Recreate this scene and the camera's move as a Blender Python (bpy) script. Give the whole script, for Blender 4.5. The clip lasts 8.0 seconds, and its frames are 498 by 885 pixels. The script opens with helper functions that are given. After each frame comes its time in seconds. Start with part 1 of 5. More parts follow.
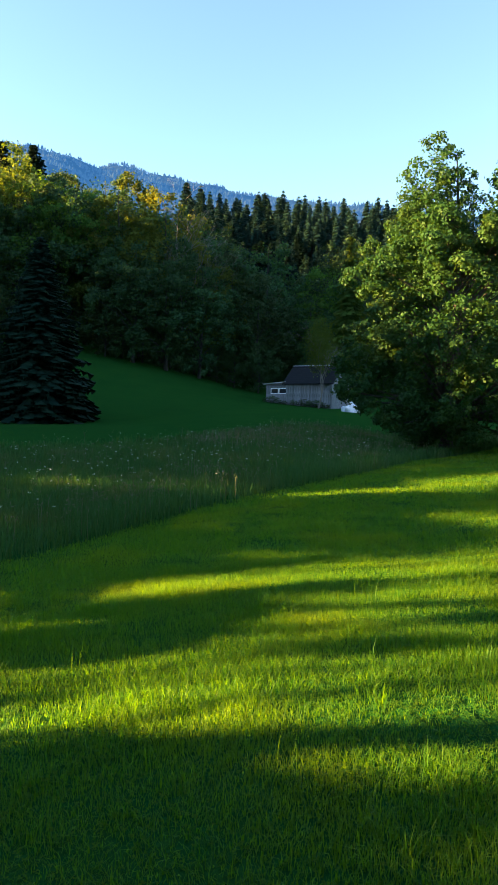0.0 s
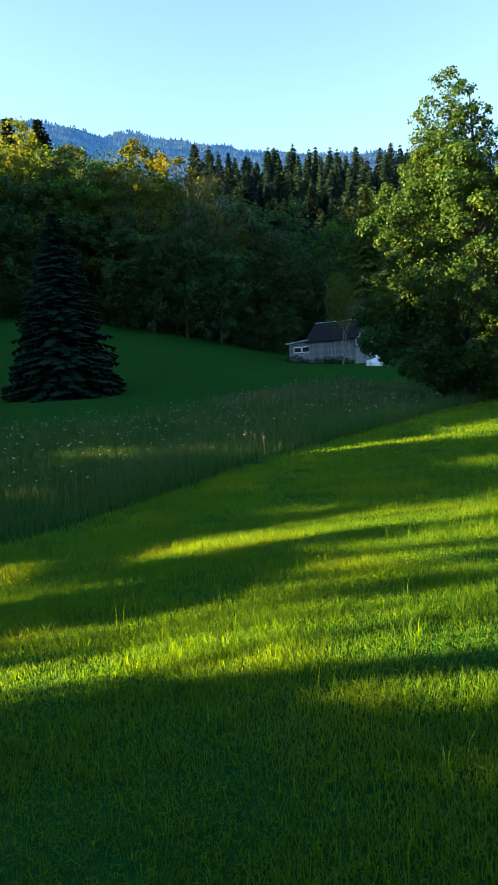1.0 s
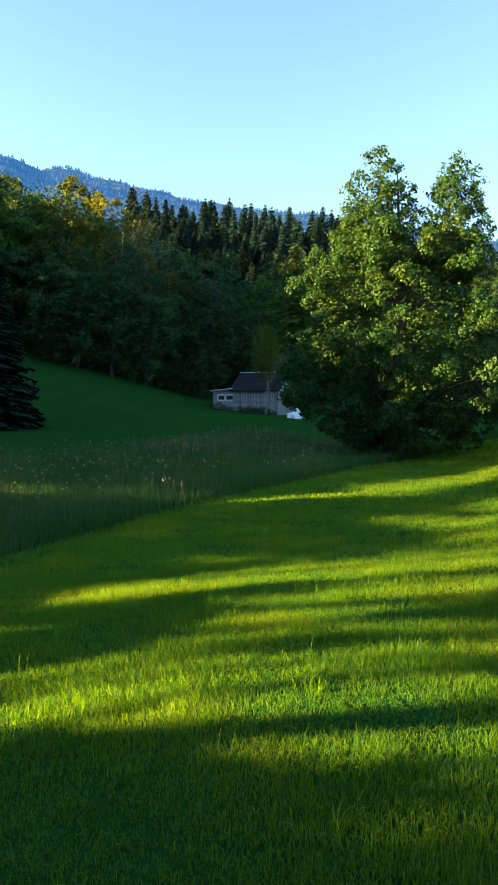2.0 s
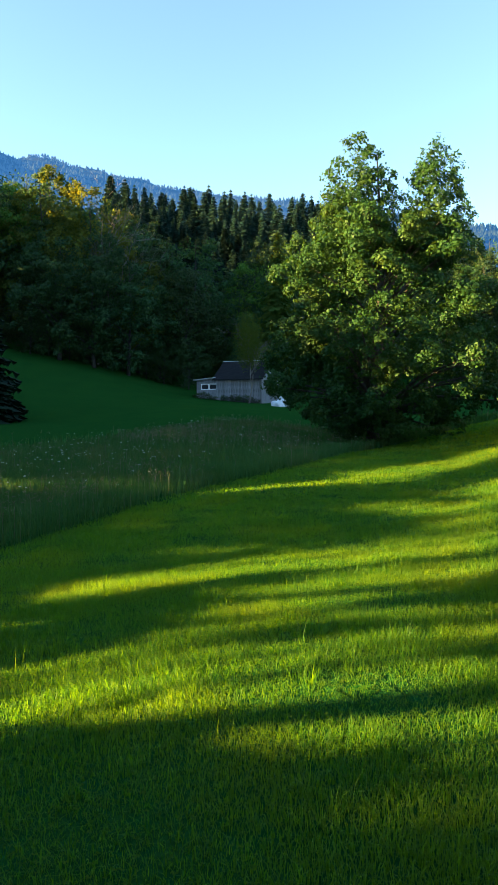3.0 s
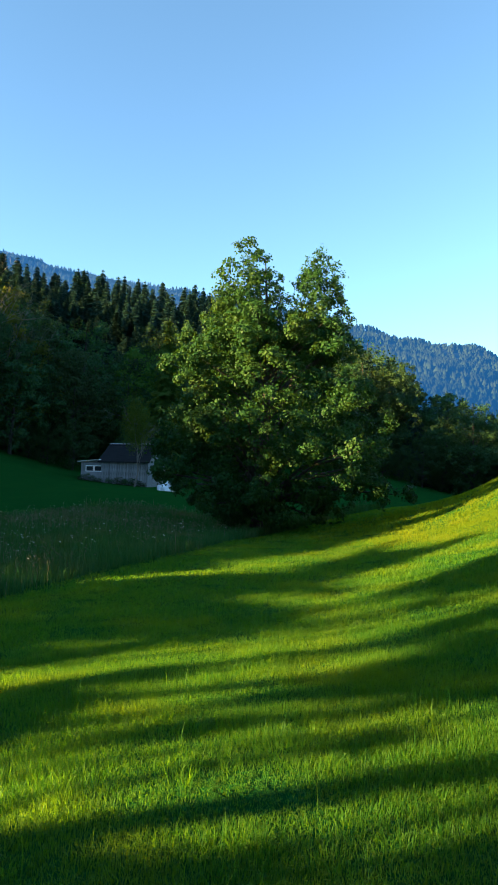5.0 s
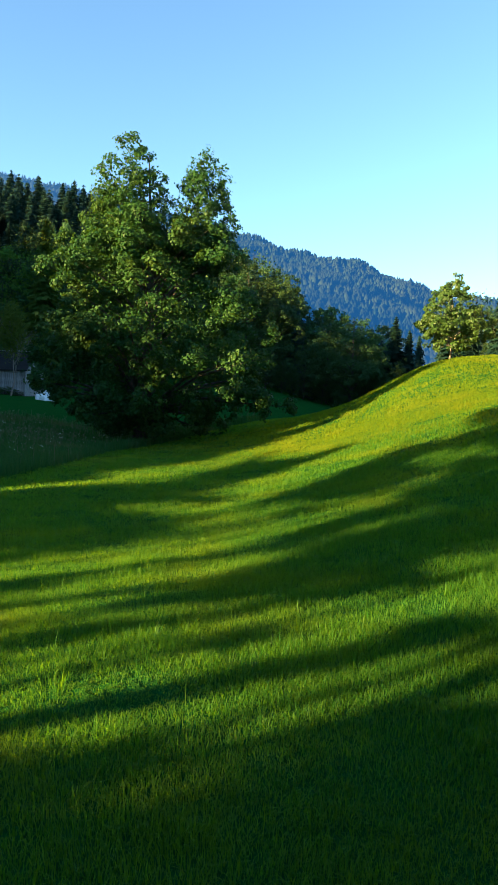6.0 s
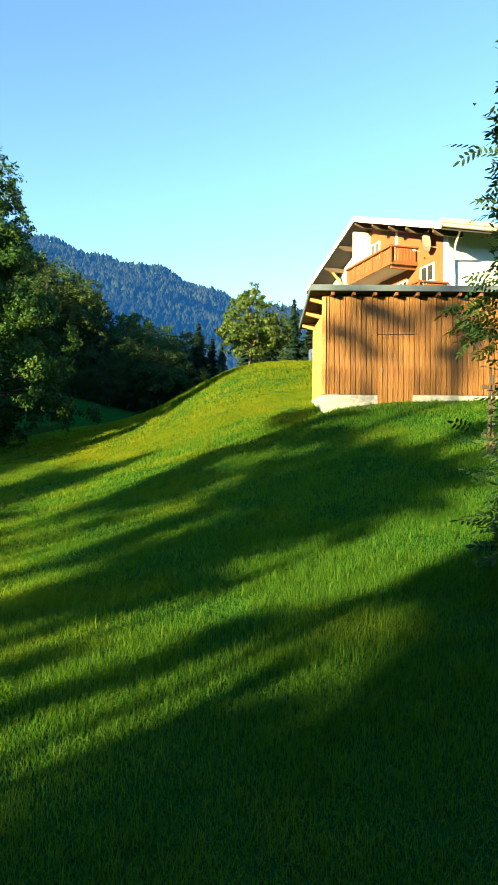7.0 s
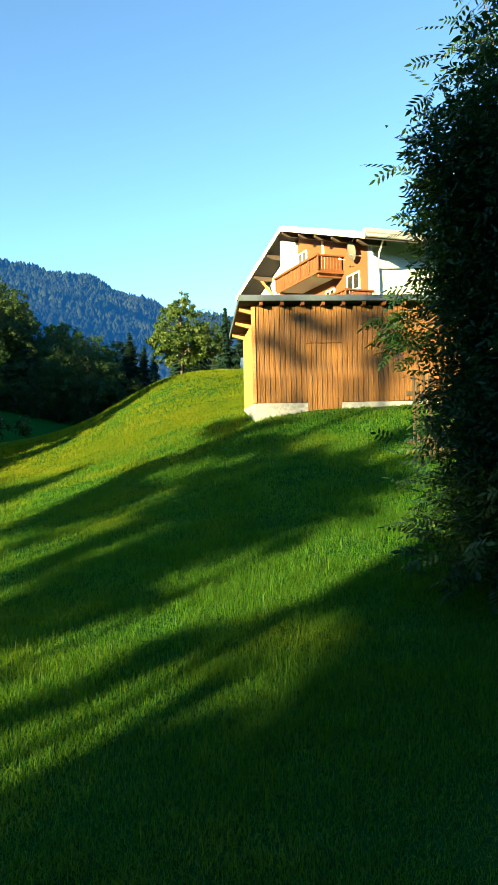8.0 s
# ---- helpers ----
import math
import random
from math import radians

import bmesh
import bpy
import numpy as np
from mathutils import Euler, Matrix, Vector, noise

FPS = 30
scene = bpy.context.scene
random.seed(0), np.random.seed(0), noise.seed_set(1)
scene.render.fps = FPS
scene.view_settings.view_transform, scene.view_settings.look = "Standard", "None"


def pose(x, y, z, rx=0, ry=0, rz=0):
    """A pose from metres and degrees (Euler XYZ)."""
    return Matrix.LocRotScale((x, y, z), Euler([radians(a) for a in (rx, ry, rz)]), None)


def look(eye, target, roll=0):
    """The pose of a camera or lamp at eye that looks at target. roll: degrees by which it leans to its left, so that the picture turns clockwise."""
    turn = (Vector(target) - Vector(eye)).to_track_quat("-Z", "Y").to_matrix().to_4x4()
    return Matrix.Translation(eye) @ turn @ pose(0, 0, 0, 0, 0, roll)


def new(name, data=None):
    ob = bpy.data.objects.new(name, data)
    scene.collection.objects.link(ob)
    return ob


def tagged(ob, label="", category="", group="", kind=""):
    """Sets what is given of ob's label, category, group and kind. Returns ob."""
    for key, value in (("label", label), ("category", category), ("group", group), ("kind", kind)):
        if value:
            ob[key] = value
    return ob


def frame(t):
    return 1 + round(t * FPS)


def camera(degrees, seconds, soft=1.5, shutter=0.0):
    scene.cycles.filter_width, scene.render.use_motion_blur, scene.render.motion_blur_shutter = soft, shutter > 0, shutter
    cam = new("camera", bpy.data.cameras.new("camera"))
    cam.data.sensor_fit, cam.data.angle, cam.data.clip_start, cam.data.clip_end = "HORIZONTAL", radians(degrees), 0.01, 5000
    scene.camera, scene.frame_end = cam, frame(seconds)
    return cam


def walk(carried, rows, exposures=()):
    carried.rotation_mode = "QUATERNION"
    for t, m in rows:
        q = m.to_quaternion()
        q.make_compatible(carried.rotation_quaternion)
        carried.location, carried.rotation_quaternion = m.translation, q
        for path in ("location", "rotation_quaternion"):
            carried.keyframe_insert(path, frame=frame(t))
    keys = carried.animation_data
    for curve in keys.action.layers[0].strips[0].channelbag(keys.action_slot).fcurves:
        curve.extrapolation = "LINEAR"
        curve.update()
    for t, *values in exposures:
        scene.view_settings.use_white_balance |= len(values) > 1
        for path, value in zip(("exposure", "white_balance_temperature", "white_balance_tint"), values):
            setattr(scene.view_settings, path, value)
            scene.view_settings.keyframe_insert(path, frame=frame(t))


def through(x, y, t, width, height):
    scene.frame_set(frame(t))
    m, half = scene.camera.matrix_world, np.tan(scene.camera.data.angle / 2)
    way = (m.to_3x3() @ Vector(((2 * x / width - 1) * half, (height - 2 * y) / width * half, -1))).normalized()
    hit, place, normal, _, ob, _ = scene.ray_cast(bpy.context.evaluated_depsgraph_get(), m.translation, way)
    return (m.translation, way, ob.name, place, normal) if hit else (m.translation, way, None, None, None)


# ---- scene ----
# ---- camera ----
cam = camera(39.33, 8.0, soft=1.2)
walk(cam, [(t, pose(x, y, z, 90 + pitch, roll, yaw)) for t, x, y, z, yaw, pitch, roll in [
    (0, 0.000, 0.000, 1.600, 0.000, -1.419, -1.681),
    (0.2, 0.001, -0.045, 1.608, -0.649, -1.451, -1.145),
    (0.5, 0.003, -0.112, 1.621, 0.698, -4.104, -2.025),
    (0.7, 0.013, -0.096, 1.583, -0.481, -5.162, -1.429),
    (0.8, 0.019, -0.088, 1.565, 0.513, -4.303, -0.662),
    (1, 0.029, -0.072, 1.528, 2.102, -4.446, 2.552),
    (1.1, 0.031, -0.092, 1.538, -2.243, -2.634, 0.562),
    (1.2, 0.033, -0.112, 1.549, -5.555, -1.054, -0.835),
    (1.3, 0.036, -0.131, 1.559, -6.931, -0.194, -2.105),
    (1.5, 0.040, -0.170, 1.581, -5.490, -0.532, -1.892),
    (1.7, 0.046, -0.183, 1.590, -4.520, -1.009, -1.750),
    (2.8, -0.050, -0.358, 1.688, -4.594, 0.276, -0.987),
    (3, -0.018, -0.282, 1.657, -5.659, -1.724, -0.462),
    (3.2, -0.010, -0.296, 1.663, -6.059, -2.338, -0.875),
    (3.5, 0.003, -0.317, 1.674, -6.947, 1.981, -0.654),
    (3.7, 0.005, -0.322, 1.682, -8.081, 3.542, -0.643),
    (4, 0.009, -0.330, 1.695, -8.976, 8.201, -1.582),
    (4.2, -0.002, -0.327, 1.695, -10.266, 8.898, -1.710),
    (5.3, -0.086, -0.655, 1.810, -17.537, 2.701, -2.101),
    (5.5, -0.071, -0.660, 1.808, -19.700, 0.866, -2.191),
    (5.7, -0.046, -0.642, 1.803, -21.745, -0.443, -2.343),
    (6, -0.008, -0.616, 1.796, -24.516, -1.613, -2.284),
    (6.2, 0.013, -0.621, 1.805, -28.100, -0.997, -2.989),
    (6.5, 0.044, -0.629, 1.819, -32.703, -1.367, -2.447),
    (6.7, 0.077, -0.644, 1.824, -34.886, -1.439, -0.861),
    (7, 0.126, -0.667, 1.833, -40.154, -0.778, -0.448),
    (7.2, 0.129, -0.683, 1.848, -42.149, 0.054, -0.926),
    (7.5, 0.134, -0.707, 1.871, -44.907, 0.310, -1.340),
    (7.7, 0.129, -0.727, 1.884, -45.949, 0.349, -0.142),
    (8, 0.123, -0.757, 1.905, -45.468, -0.217, 1.275),
]], [(0.0, 3.84, 6600, -1), (3.5, 3.80, 6350, -4), (5.5, 3.34, 5850, -10), (6.5, 3.34, 5850, -9), (8.0, 3.10, 5600, -11)])

# ---- daylight: low evening sun from the west, clear sky ----
SUN_BEARING, SUN_HEIGHT = -95.0, 12.0
world = bpy.data.worlds.new("sky")
scene.world = world
world.use_nodes = True
wn = world.node_tree.nodes
sky = wn.new("ShaderNodeTexSky")
sky.sky_type, sky.sun_disc = "NISHITA", False
sky.sun_elevation, sky.sun_rotation = radians(SUN_HEIGHT), radians(SUN_BEARING)
sky.altitude, sky.air_density, sky.dust_density, sky.ozone_density = 900, 0.6, 0.05, 0.5
world.node_tree.links.new(sky.outputs[0], wn["Background"].inputs[0])
wn["Background"].inputs[1].default_value = 0.055
sun = new("sun", bpy.data.lights.new("sun", "SUN"))
sun.data.energy, sun.data.angle, sun.data.color = 5.0, radians(0.55), (1.0, 0.585, 0.21)
SB, SE = radians(SUN_BEARING), radians(SUN_HEIGHT)
to_sun = Vector((math.sin(SB) * math.cos(SE), math.cos(SB) * math.cos(SE), math.sin(SE)))
sun.matrix_world = look(to_sun * 300, (0, 0, 0))

# ---- materials ----


def nodes(name):
    m = bpy.data.materials.new(name)
    m.use_nodes = True
    t = m.node_tree
    return m, t.nodes, t.links, t.nodes["Principled BSDF"]


def mixed(nt, fac, a, b):
    n = nt.nodes.new("ShaderNodeMix")
    n.data_type = "RGBA"
    for socket, v in ((n.inputs[0], fac), (n.inputs[6], a), (n.inputs[7], b)):
        if isinstance(v, bpy.types.NodeSocket):
            nt.links.new(v, socket)
        else:
            socket.default_value = v if isinstance(v, float) else (*v, 1)
    return n.outputs[2]


def noise_of(nt, scale, detail=4.0, stretch=None, low=0.35, high=0.65):
    """A noise in object space, spread between low and high."""
    tc = nt.nodes.new("ShaderNodeTexCoord")
    out = tc.outputs["Object"]
    if stretch:
        mp = nt.nodes.new("ShaderNodeMapping")
        mp.inputs["Scale"].default_value = stretch
        nt.links.new(out, mp.inputs[0])
        out = mp.outputs[0]
    n = nt.nodes.new("ShaderNodeTexNoise")
    n.inputs["Scale"].default_value, n.inputs["Detail"].default_value = scale, detail
    nt.links.new(out, n.inputs["Vector"])
    r = nt.nodes.new("ShaderNodeMapRange")
    r.inputs[1].default_value, r.inputs[2].default_value = low, high
    nt.links.new(n.outputs[0], r.inputs[0])
    return r.outputs[0]


def surface(name, a, b, scale=4.0, rough=0.8, bump=0.3, stretch=None, c=None, fine=None, metal=0.0, per_piece=0.0, bump_size=0.02):
    """Two tones mixed by a broad noise, a third by a fine one, with relief; pieces vary by their random number."""
    m, n, l, p = nodes(name)
    nt = m.node_tree
    col = mixed(nt, noise_of(nt, scale, 5.0, stretch), a, b)
    f = noise_of(nt, fine or scale * 9, 3.0, stretch)
    col = mixed(nt, f, col, c) if c else mixed(nt, f, col, mixed(nt, 0.5, a, b))
    if per_piece:
        info = n.new("ShaderNodeObjectInfo")
        hsv = n.new("ShaderNodeHueSaturation")
        r = n.new("ShaderNodeMapRange")
        r.inputs[3].default_value, r.inputs[4].default_value = 1 - per_piece, 1 + per_piece
        l.new(info.outputs["Random"], r.inputs[0])
        l.new(r.outputs[0], hsv.inputs["Value"])
        l.new(col, hsv.inputs["Color"])
        col = hsv.outputs[0]
    l.new(col, p.inputs["Base Color"])
    p.inputs["Roughness"].default_value, p.inputs["Metallic"].default_value = rough, metal
    if bump:
        bn = n.new("ShaderNodeBump")
        bn.inputs["Strength"].default_value, bn.inputs["Distance"].default_value = bump, bump_size
        l.new(f, bn.inputs["Height"])
        l.new(bn.outputs[0], p.inputs["Normal"])
    return m


def leafy(name, a, b, c=None, through=0.35, rough=0.55, hue=0.03, value=0.35, gloss=0.35, lightup=1.6, glow=(1.5, 1.1, 0.35)):
    """Leaves: tones that vary leaf by leaf, light that shines through, a little gloss."""
    m, n, l, p = nodes(name)
    nt = m.node_tree
    geo = n.new("ShaderNodeNewGeometry")
    rnd = geo.outputs["Random Per Island"]
    col = mixed(nt, rnd, a, b)
    if c:
        col = mixed(nt, noise_of(nt, 0.5, 3.0, low=0.5, high=0.72), col, c)
    info = n.new("ShaderNodeObjectInfo")
    hsv = n.new("ShaderNodeHueSaturation")
    h, v = n.new("ShaderNodeMapRange"), n.new("ShaderNodeMapRange")
    h.inputs[3].default_value, h.inputs[4].default_value = 0.5 - hue, 0.5 + hue
    v.inputs[3].default_value, v.inputs[4].default_value = 1 - value, 1 + value
    l.new(info.outputs["Random"], h.inputs[0])
    l.new(info.outputs["Random"], v.inputs[0])
    l.new(h.outputs[0], hsv.inputs["Hue"])
    l.new(v.outputs[0], hsv.inputs["Value"])
    l.new(col, hsv.inputs["Color"])
    col = hsv.outputs[0]
    l.new(col, p.inputs["Base Color"])
    p.inputs["Roughness"].default_value = rough
    p.inputs["Specular IOR Level"].default_value = gloss
    tr = n.new("ShaderNodeBsdfTranslucent")
    warm = n.new("ShaderNodeVectorMath")
    warm.operation = "MULTIPLY"
    warm.inputs[1].default_value = tuple(g * lightup for g in glow)
    l.new(col, warm.inputs[0])
    l.new(warm.outputs[0], tr.inputs[0])
    mx = n.new("ShaderNodeMixShader")
    mx.inputs[0].default_value = through
    l.new(p.outputs[0], mx.inputs[1])
    l.new(tr.outputs[0], mx.inputs[2])
    l.new(mx.outputs[0], n["Material Output"].inputs[0])
    return m


def haze_glow(name, a, b, air, amount):
    """Woods a kilometre or more off; blue emission paints in the evening haze."""
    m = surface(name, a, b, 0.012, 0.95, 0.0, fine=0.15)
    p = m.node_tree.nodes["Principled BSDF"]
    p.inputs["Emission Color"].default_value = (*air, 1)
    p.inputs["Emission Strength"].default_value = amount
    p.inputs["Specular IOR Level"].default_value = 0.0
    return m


M_MEADOW = surface("meadow_sward", (0.008, 0.052, 0.012), (0.013, 0.064, 0.013), 0.35, 0.95, 0.6, c=(0.020, 0.064, 0.011), fine=9.0, bump_size=0.05)
M_GRASS = leafy("grass_blades", (0.026, 0.100, 0.016), (0.069, 0.150, 0.017), (0.093, 0.156, 0.014), 0.54, 0.5, 0, 0, 0.12, 2.2, (1.38, 1.10, 0.13))
# yellower copy of the grass blades, paints the sun on the knoll
M_KNOLL_SUN = leafy("sunlit_knoll_blades", (0.074, 0.130, 0.010), (0.108, 0.162, 0.012), (0.120, 0.162, 0.014), 0.55, 0.7, 0, 0, 0.04, 1.9, (1.4, 1.1, 0.2))
M_CLOVER = leafy("clover_leaves", (0.034, 0.088, 0.012), (0.062, 0.116, 0.014), None, 0.5, 0.8, 0, 0, 0.03, 1.9, (1.5, 1.1, 0.2))
M_HAY = leafy("tall_grass", (0.024, 0.094, 0.028), (0.046, 0.116, 0.034), (0.070, 0.112, 0.044), 0.35, 0.7, 0, 0, 0.1, 1.3)
M_SEED = leafy("seed_heads", (0.10, 0.110, 0.064), (0.155, 0.160, 0.10), None, 0.3, 0.8, 0, 0, 0.05, 1.0, (1.05, 1.0, 0.8))
M_PETAL = surface("white_petals", (0.75, 0.77, 0.72), (0.6, 0.62, 0.55), 6, 0.7, 0)
M_LEAF = leafy("maple_leaves", (0.011, 0.035, 0.011), (0.025, 0.058, 0.013), (0.034, 0.062, 0.012), 0.3, 0.55, gloss=0.12)
M_WOODS = leafy("woodland_leaves", (0.012, 0.040, 0.018), (0.038, 0.074, 0.024), None, 0.3, 0.6, 0.03, 0.35, 0.12, 1.8)
M_GOLD = leafy("yellowing_leaves", (0.066, 0.092, 0.016), (0.100, 0.122, 0.022), None, 0.3, 0.6, 0.02, 0.2, 0.03)
# lighter leaves than the woods'; also puts sunlight into the colour of lit crowns
M_LIGHT_SUNLIT = leafy("light_and_sunlit_leaves", (0.036, 0.076, 0.016), (0.070, 0.110, 0.024), None, 0.35, 0.6, 0.03, 0.2, 0.03, 2.0)
M_NEEDLE = leafy("spruce_needles", (0.008, 0.028, 0.024), (0.020, 0.042, 0.032), None, 0.08, 0.6, 0.02, 0.3, 0.03)
M_DARK = leafy("dark_spruce_needles", (0.006, 0.020, 0.014), (0.015, 0.033, 0.020), None, 0.08, 0.6, 0, 0, 0.02)
M_ASH = leafy("ash_leaves", (0.009, 0.034, 0.013), (0.024, 0.060, 0.019), None, 0.3, 0.45, 0, 0, 0.22)
M_YOUNG = leafy("young_tree_leaves", (0.028, 0.068, 0.015), (0.050, 0.094, 0.021), None, 0.4, 0.5, 0, 0, 0.3)
M_BARK = surface("bark", (0.018, 0.016, 0.013), (0.042, 0.036, 0.030), 3, 0.9, 0.8, (1, 1, 0.2), (0.02, 0.017, 0.014))
M_DEAD = surface("dead_wood", (0.11, 0.095, 0.08), (0.16, 0.14, 0.12), 3, 0.9, 0.5, (1, 1, 0.2))
M_FAR = haze_glow("mountain_slope_haze", (0.008, 0.014, 0.006), (0.014, 0.02, 0.008), (0.026, 0.100, 0.29), 0.105)
M_FARTREE = haze_glow("mountain_trees_haze", (0.006, 0.016, 0.010), (0.022, 0.032, 0.014), (0.022, 0.090, 0.27), 0.10)
M_HAZY = haze_glow("farthest_trees_haze", (0.010, 0.018, 0.006), (0.022, 0.030, 0.010), (0.034, 0.112, 0.31), 0.115)

M_MEADOW.node_tree.nodes["Principled BSDF"].inputs["Specular IOR Level"].default_value = 0.0

# ---- mesh helpers ----


def place(ob, name, mesh, material, parent=None, label=""):
    ob = new(name, mesh)
    if material and not mesh.materials:
        mesh.materials.append(material)
    elif material and mesh.materials[0] != material:
        ob.material_slots[0].link = "OBJECT"
        ob.material_slots[0].material = material
    if parent:
        ob.parent = parent
    if label:
        ob["label"] = label
    return ob


def part(name, bm, material, parent=None, label=""):
    me = bpy.data.meshes.new(name)
    bm.to_mesh(me)
    bm.free()
    return place(None, name, me, material, parent, label)


def mesh_of(name, verts, faces, smooth=False):
    """A mesh from numpy arrays; faces all have the same number of corners."""
    verts, faces = np.asarray(verts, float), np.asarray(faces, int)
    me = bpy.data.meshes.new(name)
    me.vertices.add(len(verts))
    me.vertices.foreach_set("co", verts.ravel())
    k = faces.shape[1]
    me.loops.add(faces.size)
    me.loops.foreach_set("vertex_index", faces.ravel())
    me.polygons.add(len(faces))
    me.polygons.foreach_set("loop_start", np.arange(0, faces.size, k))
    if smooth:
        me.polygons.foreach_set("use_smooth", np.ones(len(faces), bool))
    me.update(calc_edges=True)
    me.validate()
    return me


def box(bm, x0, x1, y0, y1, z0, z1, bevel=0.0):
    r = bmesh.ops.create_cube(bm, size=1.0)
    for v in r["verts"]:
        v.co = Vector(((x0, x1)[v.co.x > 0], (y0, y1)[v.co.y > 0], (z0, z1)[v.co.z > 0]))
    if bevel:
        edges = list({e for v in r["verts"] for e in v.link_edges})
        bmesh.ops.bevel(bm, geom=edges, offset=bevel, segments=1, affect="EDGES", clamp_overlap=True)
    return r["verts"]


def prism(bm, outline, axis, lo, hi):
    """A solid with the given outline (2D) drawn out along axis from lo to hi."""
    def at(p, w):
        return {"x": (w, p[0], p[1]), "y": (p[0], w, p[1]), "z": (p[0], p[1], w)}[axis]
    a = [bm.verts.new(at(p, lo)) for p in outline]
    b = [bm.verts.new(at(p, hi)) for p in outline]
    bm.faces.new(a)
    bm.faces.new(b[::-1])
    for i in range(len(a)):
        j = (i + 1) % len(a)
        bm.faces.new((a[i], b[i], b[j], a[j]))
    bmesh.ops.recalc_face_normals(bm, faces=bm.faces[:])


def tubes(paths, sides=6):
    """Tapered limbs: each path is a list of (point, radius). Returns verts and quads."""
    V, F = [], []
    for path in paths:
        base = len(V)
        for i, (p, r) in enumerate(path):
            q = Vector(path[min(i + 1, len(path) - 1)][0]) - Vector(path[max(i - 1, 0)][0])
            q.normalize()
            s = q.orthogonal().normalized()
            t = q.cross(s)
            for k in range(sides):
                a = 2 * math.pi * k / sides
                V.append(Vector(p) + (s * math.cos(a) + t * math.sin(a)) * r)
        for i in range(len(path) - 1):
            for k in range(sides):
                k2 = (k + 1) % sides
                F.append((base + i * sides + k, base + i * sides + k2, base + (i + 1) * sides + k2, base + (i + 1) * sides + k))
    return V, F


def leaves(rng, centres, spread, count, size, flat=0.7, up=0.35, narrow=0.55):
    """Clumps of separate leaves round the centres: each leaf a folded four-cornered blade. Returns verts and triangles."""
    n = len(centres) * count
    c = np.repeat(np.asarray(centres, float), count, axis=0)
    s = np.repeat(np.broadcast_to(np.asarray(spread, float), (len(centres),)), count)
    c = c + rng.normal(size=(n, 3)) * s[:, None] * np.array([1, 1, flat])
    d = rng.normal(size=(n, 3))
    d[:, 2] = d[:, 2] * 0.7 - up
    d /= np.linalg.norm(d, axis=1)[:, None]
    w = np.cross(d, rng.normal(size=(n, 3)))
    w /= np.linalg.norm(w, axis=1)[:, None]
    nn = np.cross(d, w)
    L = size * rng.uniform(0.6, 1.35, n)[:, None]
    v = np.stack([c, c + d * L * 0.5 + w * L * narrow * 0.5 + nn * L * 0.12, c + d * L, c + d * L * 0.5 - w * L * narrow * 0.5 + nn * L * 0.12], axis=1)
    i = np.arange(n)[:, None] * 4
    f = np.concatenate([i + np.array([[0, 1, 2]]), i + np.array([[0, 2, 3]])], axis=1).reshape(-1, 3)
    return v.reshape(-1, 3), f


def tufts(rng, centres, outward, radius, count, size, narrow=0.75, flat=0.8):
    """Puffs of broad leaves: each leaf lies on its puff's skin and faces away from it. outward: a unit vector for each puff. Returns verts and triangles."""
    n = len(centres) * count
    o = rng.normal(size=(n, 3)) + 0.5 * np.repeat(outward, count, axis=0)
    o /= np.linalg.norm(o, axis=1)[:, None]
    r = np.repeat(np.broadcast_to(np.asarray(radius, float), (len(centres),)), count) * rng.uniform(0.02, 1.0, n) ** 0.5
    c = np.repeat(np.asarray(centres, float), count, axis=0) + o * r[:, None] * np.array([1, 1, flat])
    nn = 0.8 * o + 0.35 * np.repeat(outward, count, axis=0) + 0.5 * rng.normal(size=(n, 3)) + np.array([0, 0, 0.35])
    nn /= np.linalg.norm(nn, axis=1)[:, None]
    d = np.cross(nn, rng.normal(size=(n, 3)))
    d[:, 2] -= 0.3
    d /= np.linalg.norm(d, axis=1)[:, None]
    w = np.cross(nn, d)
    L = size * rng.uniform(0.6, 1.3, n)[:, None]
    v = np.stack([c - d * L * 0.5, c + w * L * narrow * 0.5 - nn * L * 0.1, c + d * L * 0.5, c - w * L * narrow * 0.5 - nn * L * 0.1], axis=1)
    i = np.arange(n)[:, None] * 4
    f = np.concatenate([i + np.array([[0, 1, 2]]), i + np.array([[0, 2, 3]])], axis=1).reshape(-1, 3)
    return v.reshape(-1, 3), f


def bough_puffs(rng, boughs, reach, each, axis=(0.0, 0.0)):
    """Places of puffs on the outer and upper skin of each bough, and the way each one faces."""
    out = np.asarray(boughs, float) * np.array([1, 1, 0]) - np.array([axis[0], axis[1], 0])
    out = out / (np.linalg.norm(out, axis=1)[:, None] + 0.4) + np.array([0, 0, 0.45])
    d = rng.normal(size=(len(boughs) * each, 3)) + 0.9 * np.repeat(out, each, axis=0)
    d /= np.linalg.norm(d, axis=1)[:, None]
    return np.repeat(boughs, each, axis=0) + d * np.repeat(reach, each)[:, None] * np.array([1, 1, 0.75]), d


def join(pieces):
    V, F, k = [], [], 0
    for v, f in pieces:
        V.append(v)
        F.append(f + k)
        k += len(v)
    return np.concatenate(V), np.concatenate(F)


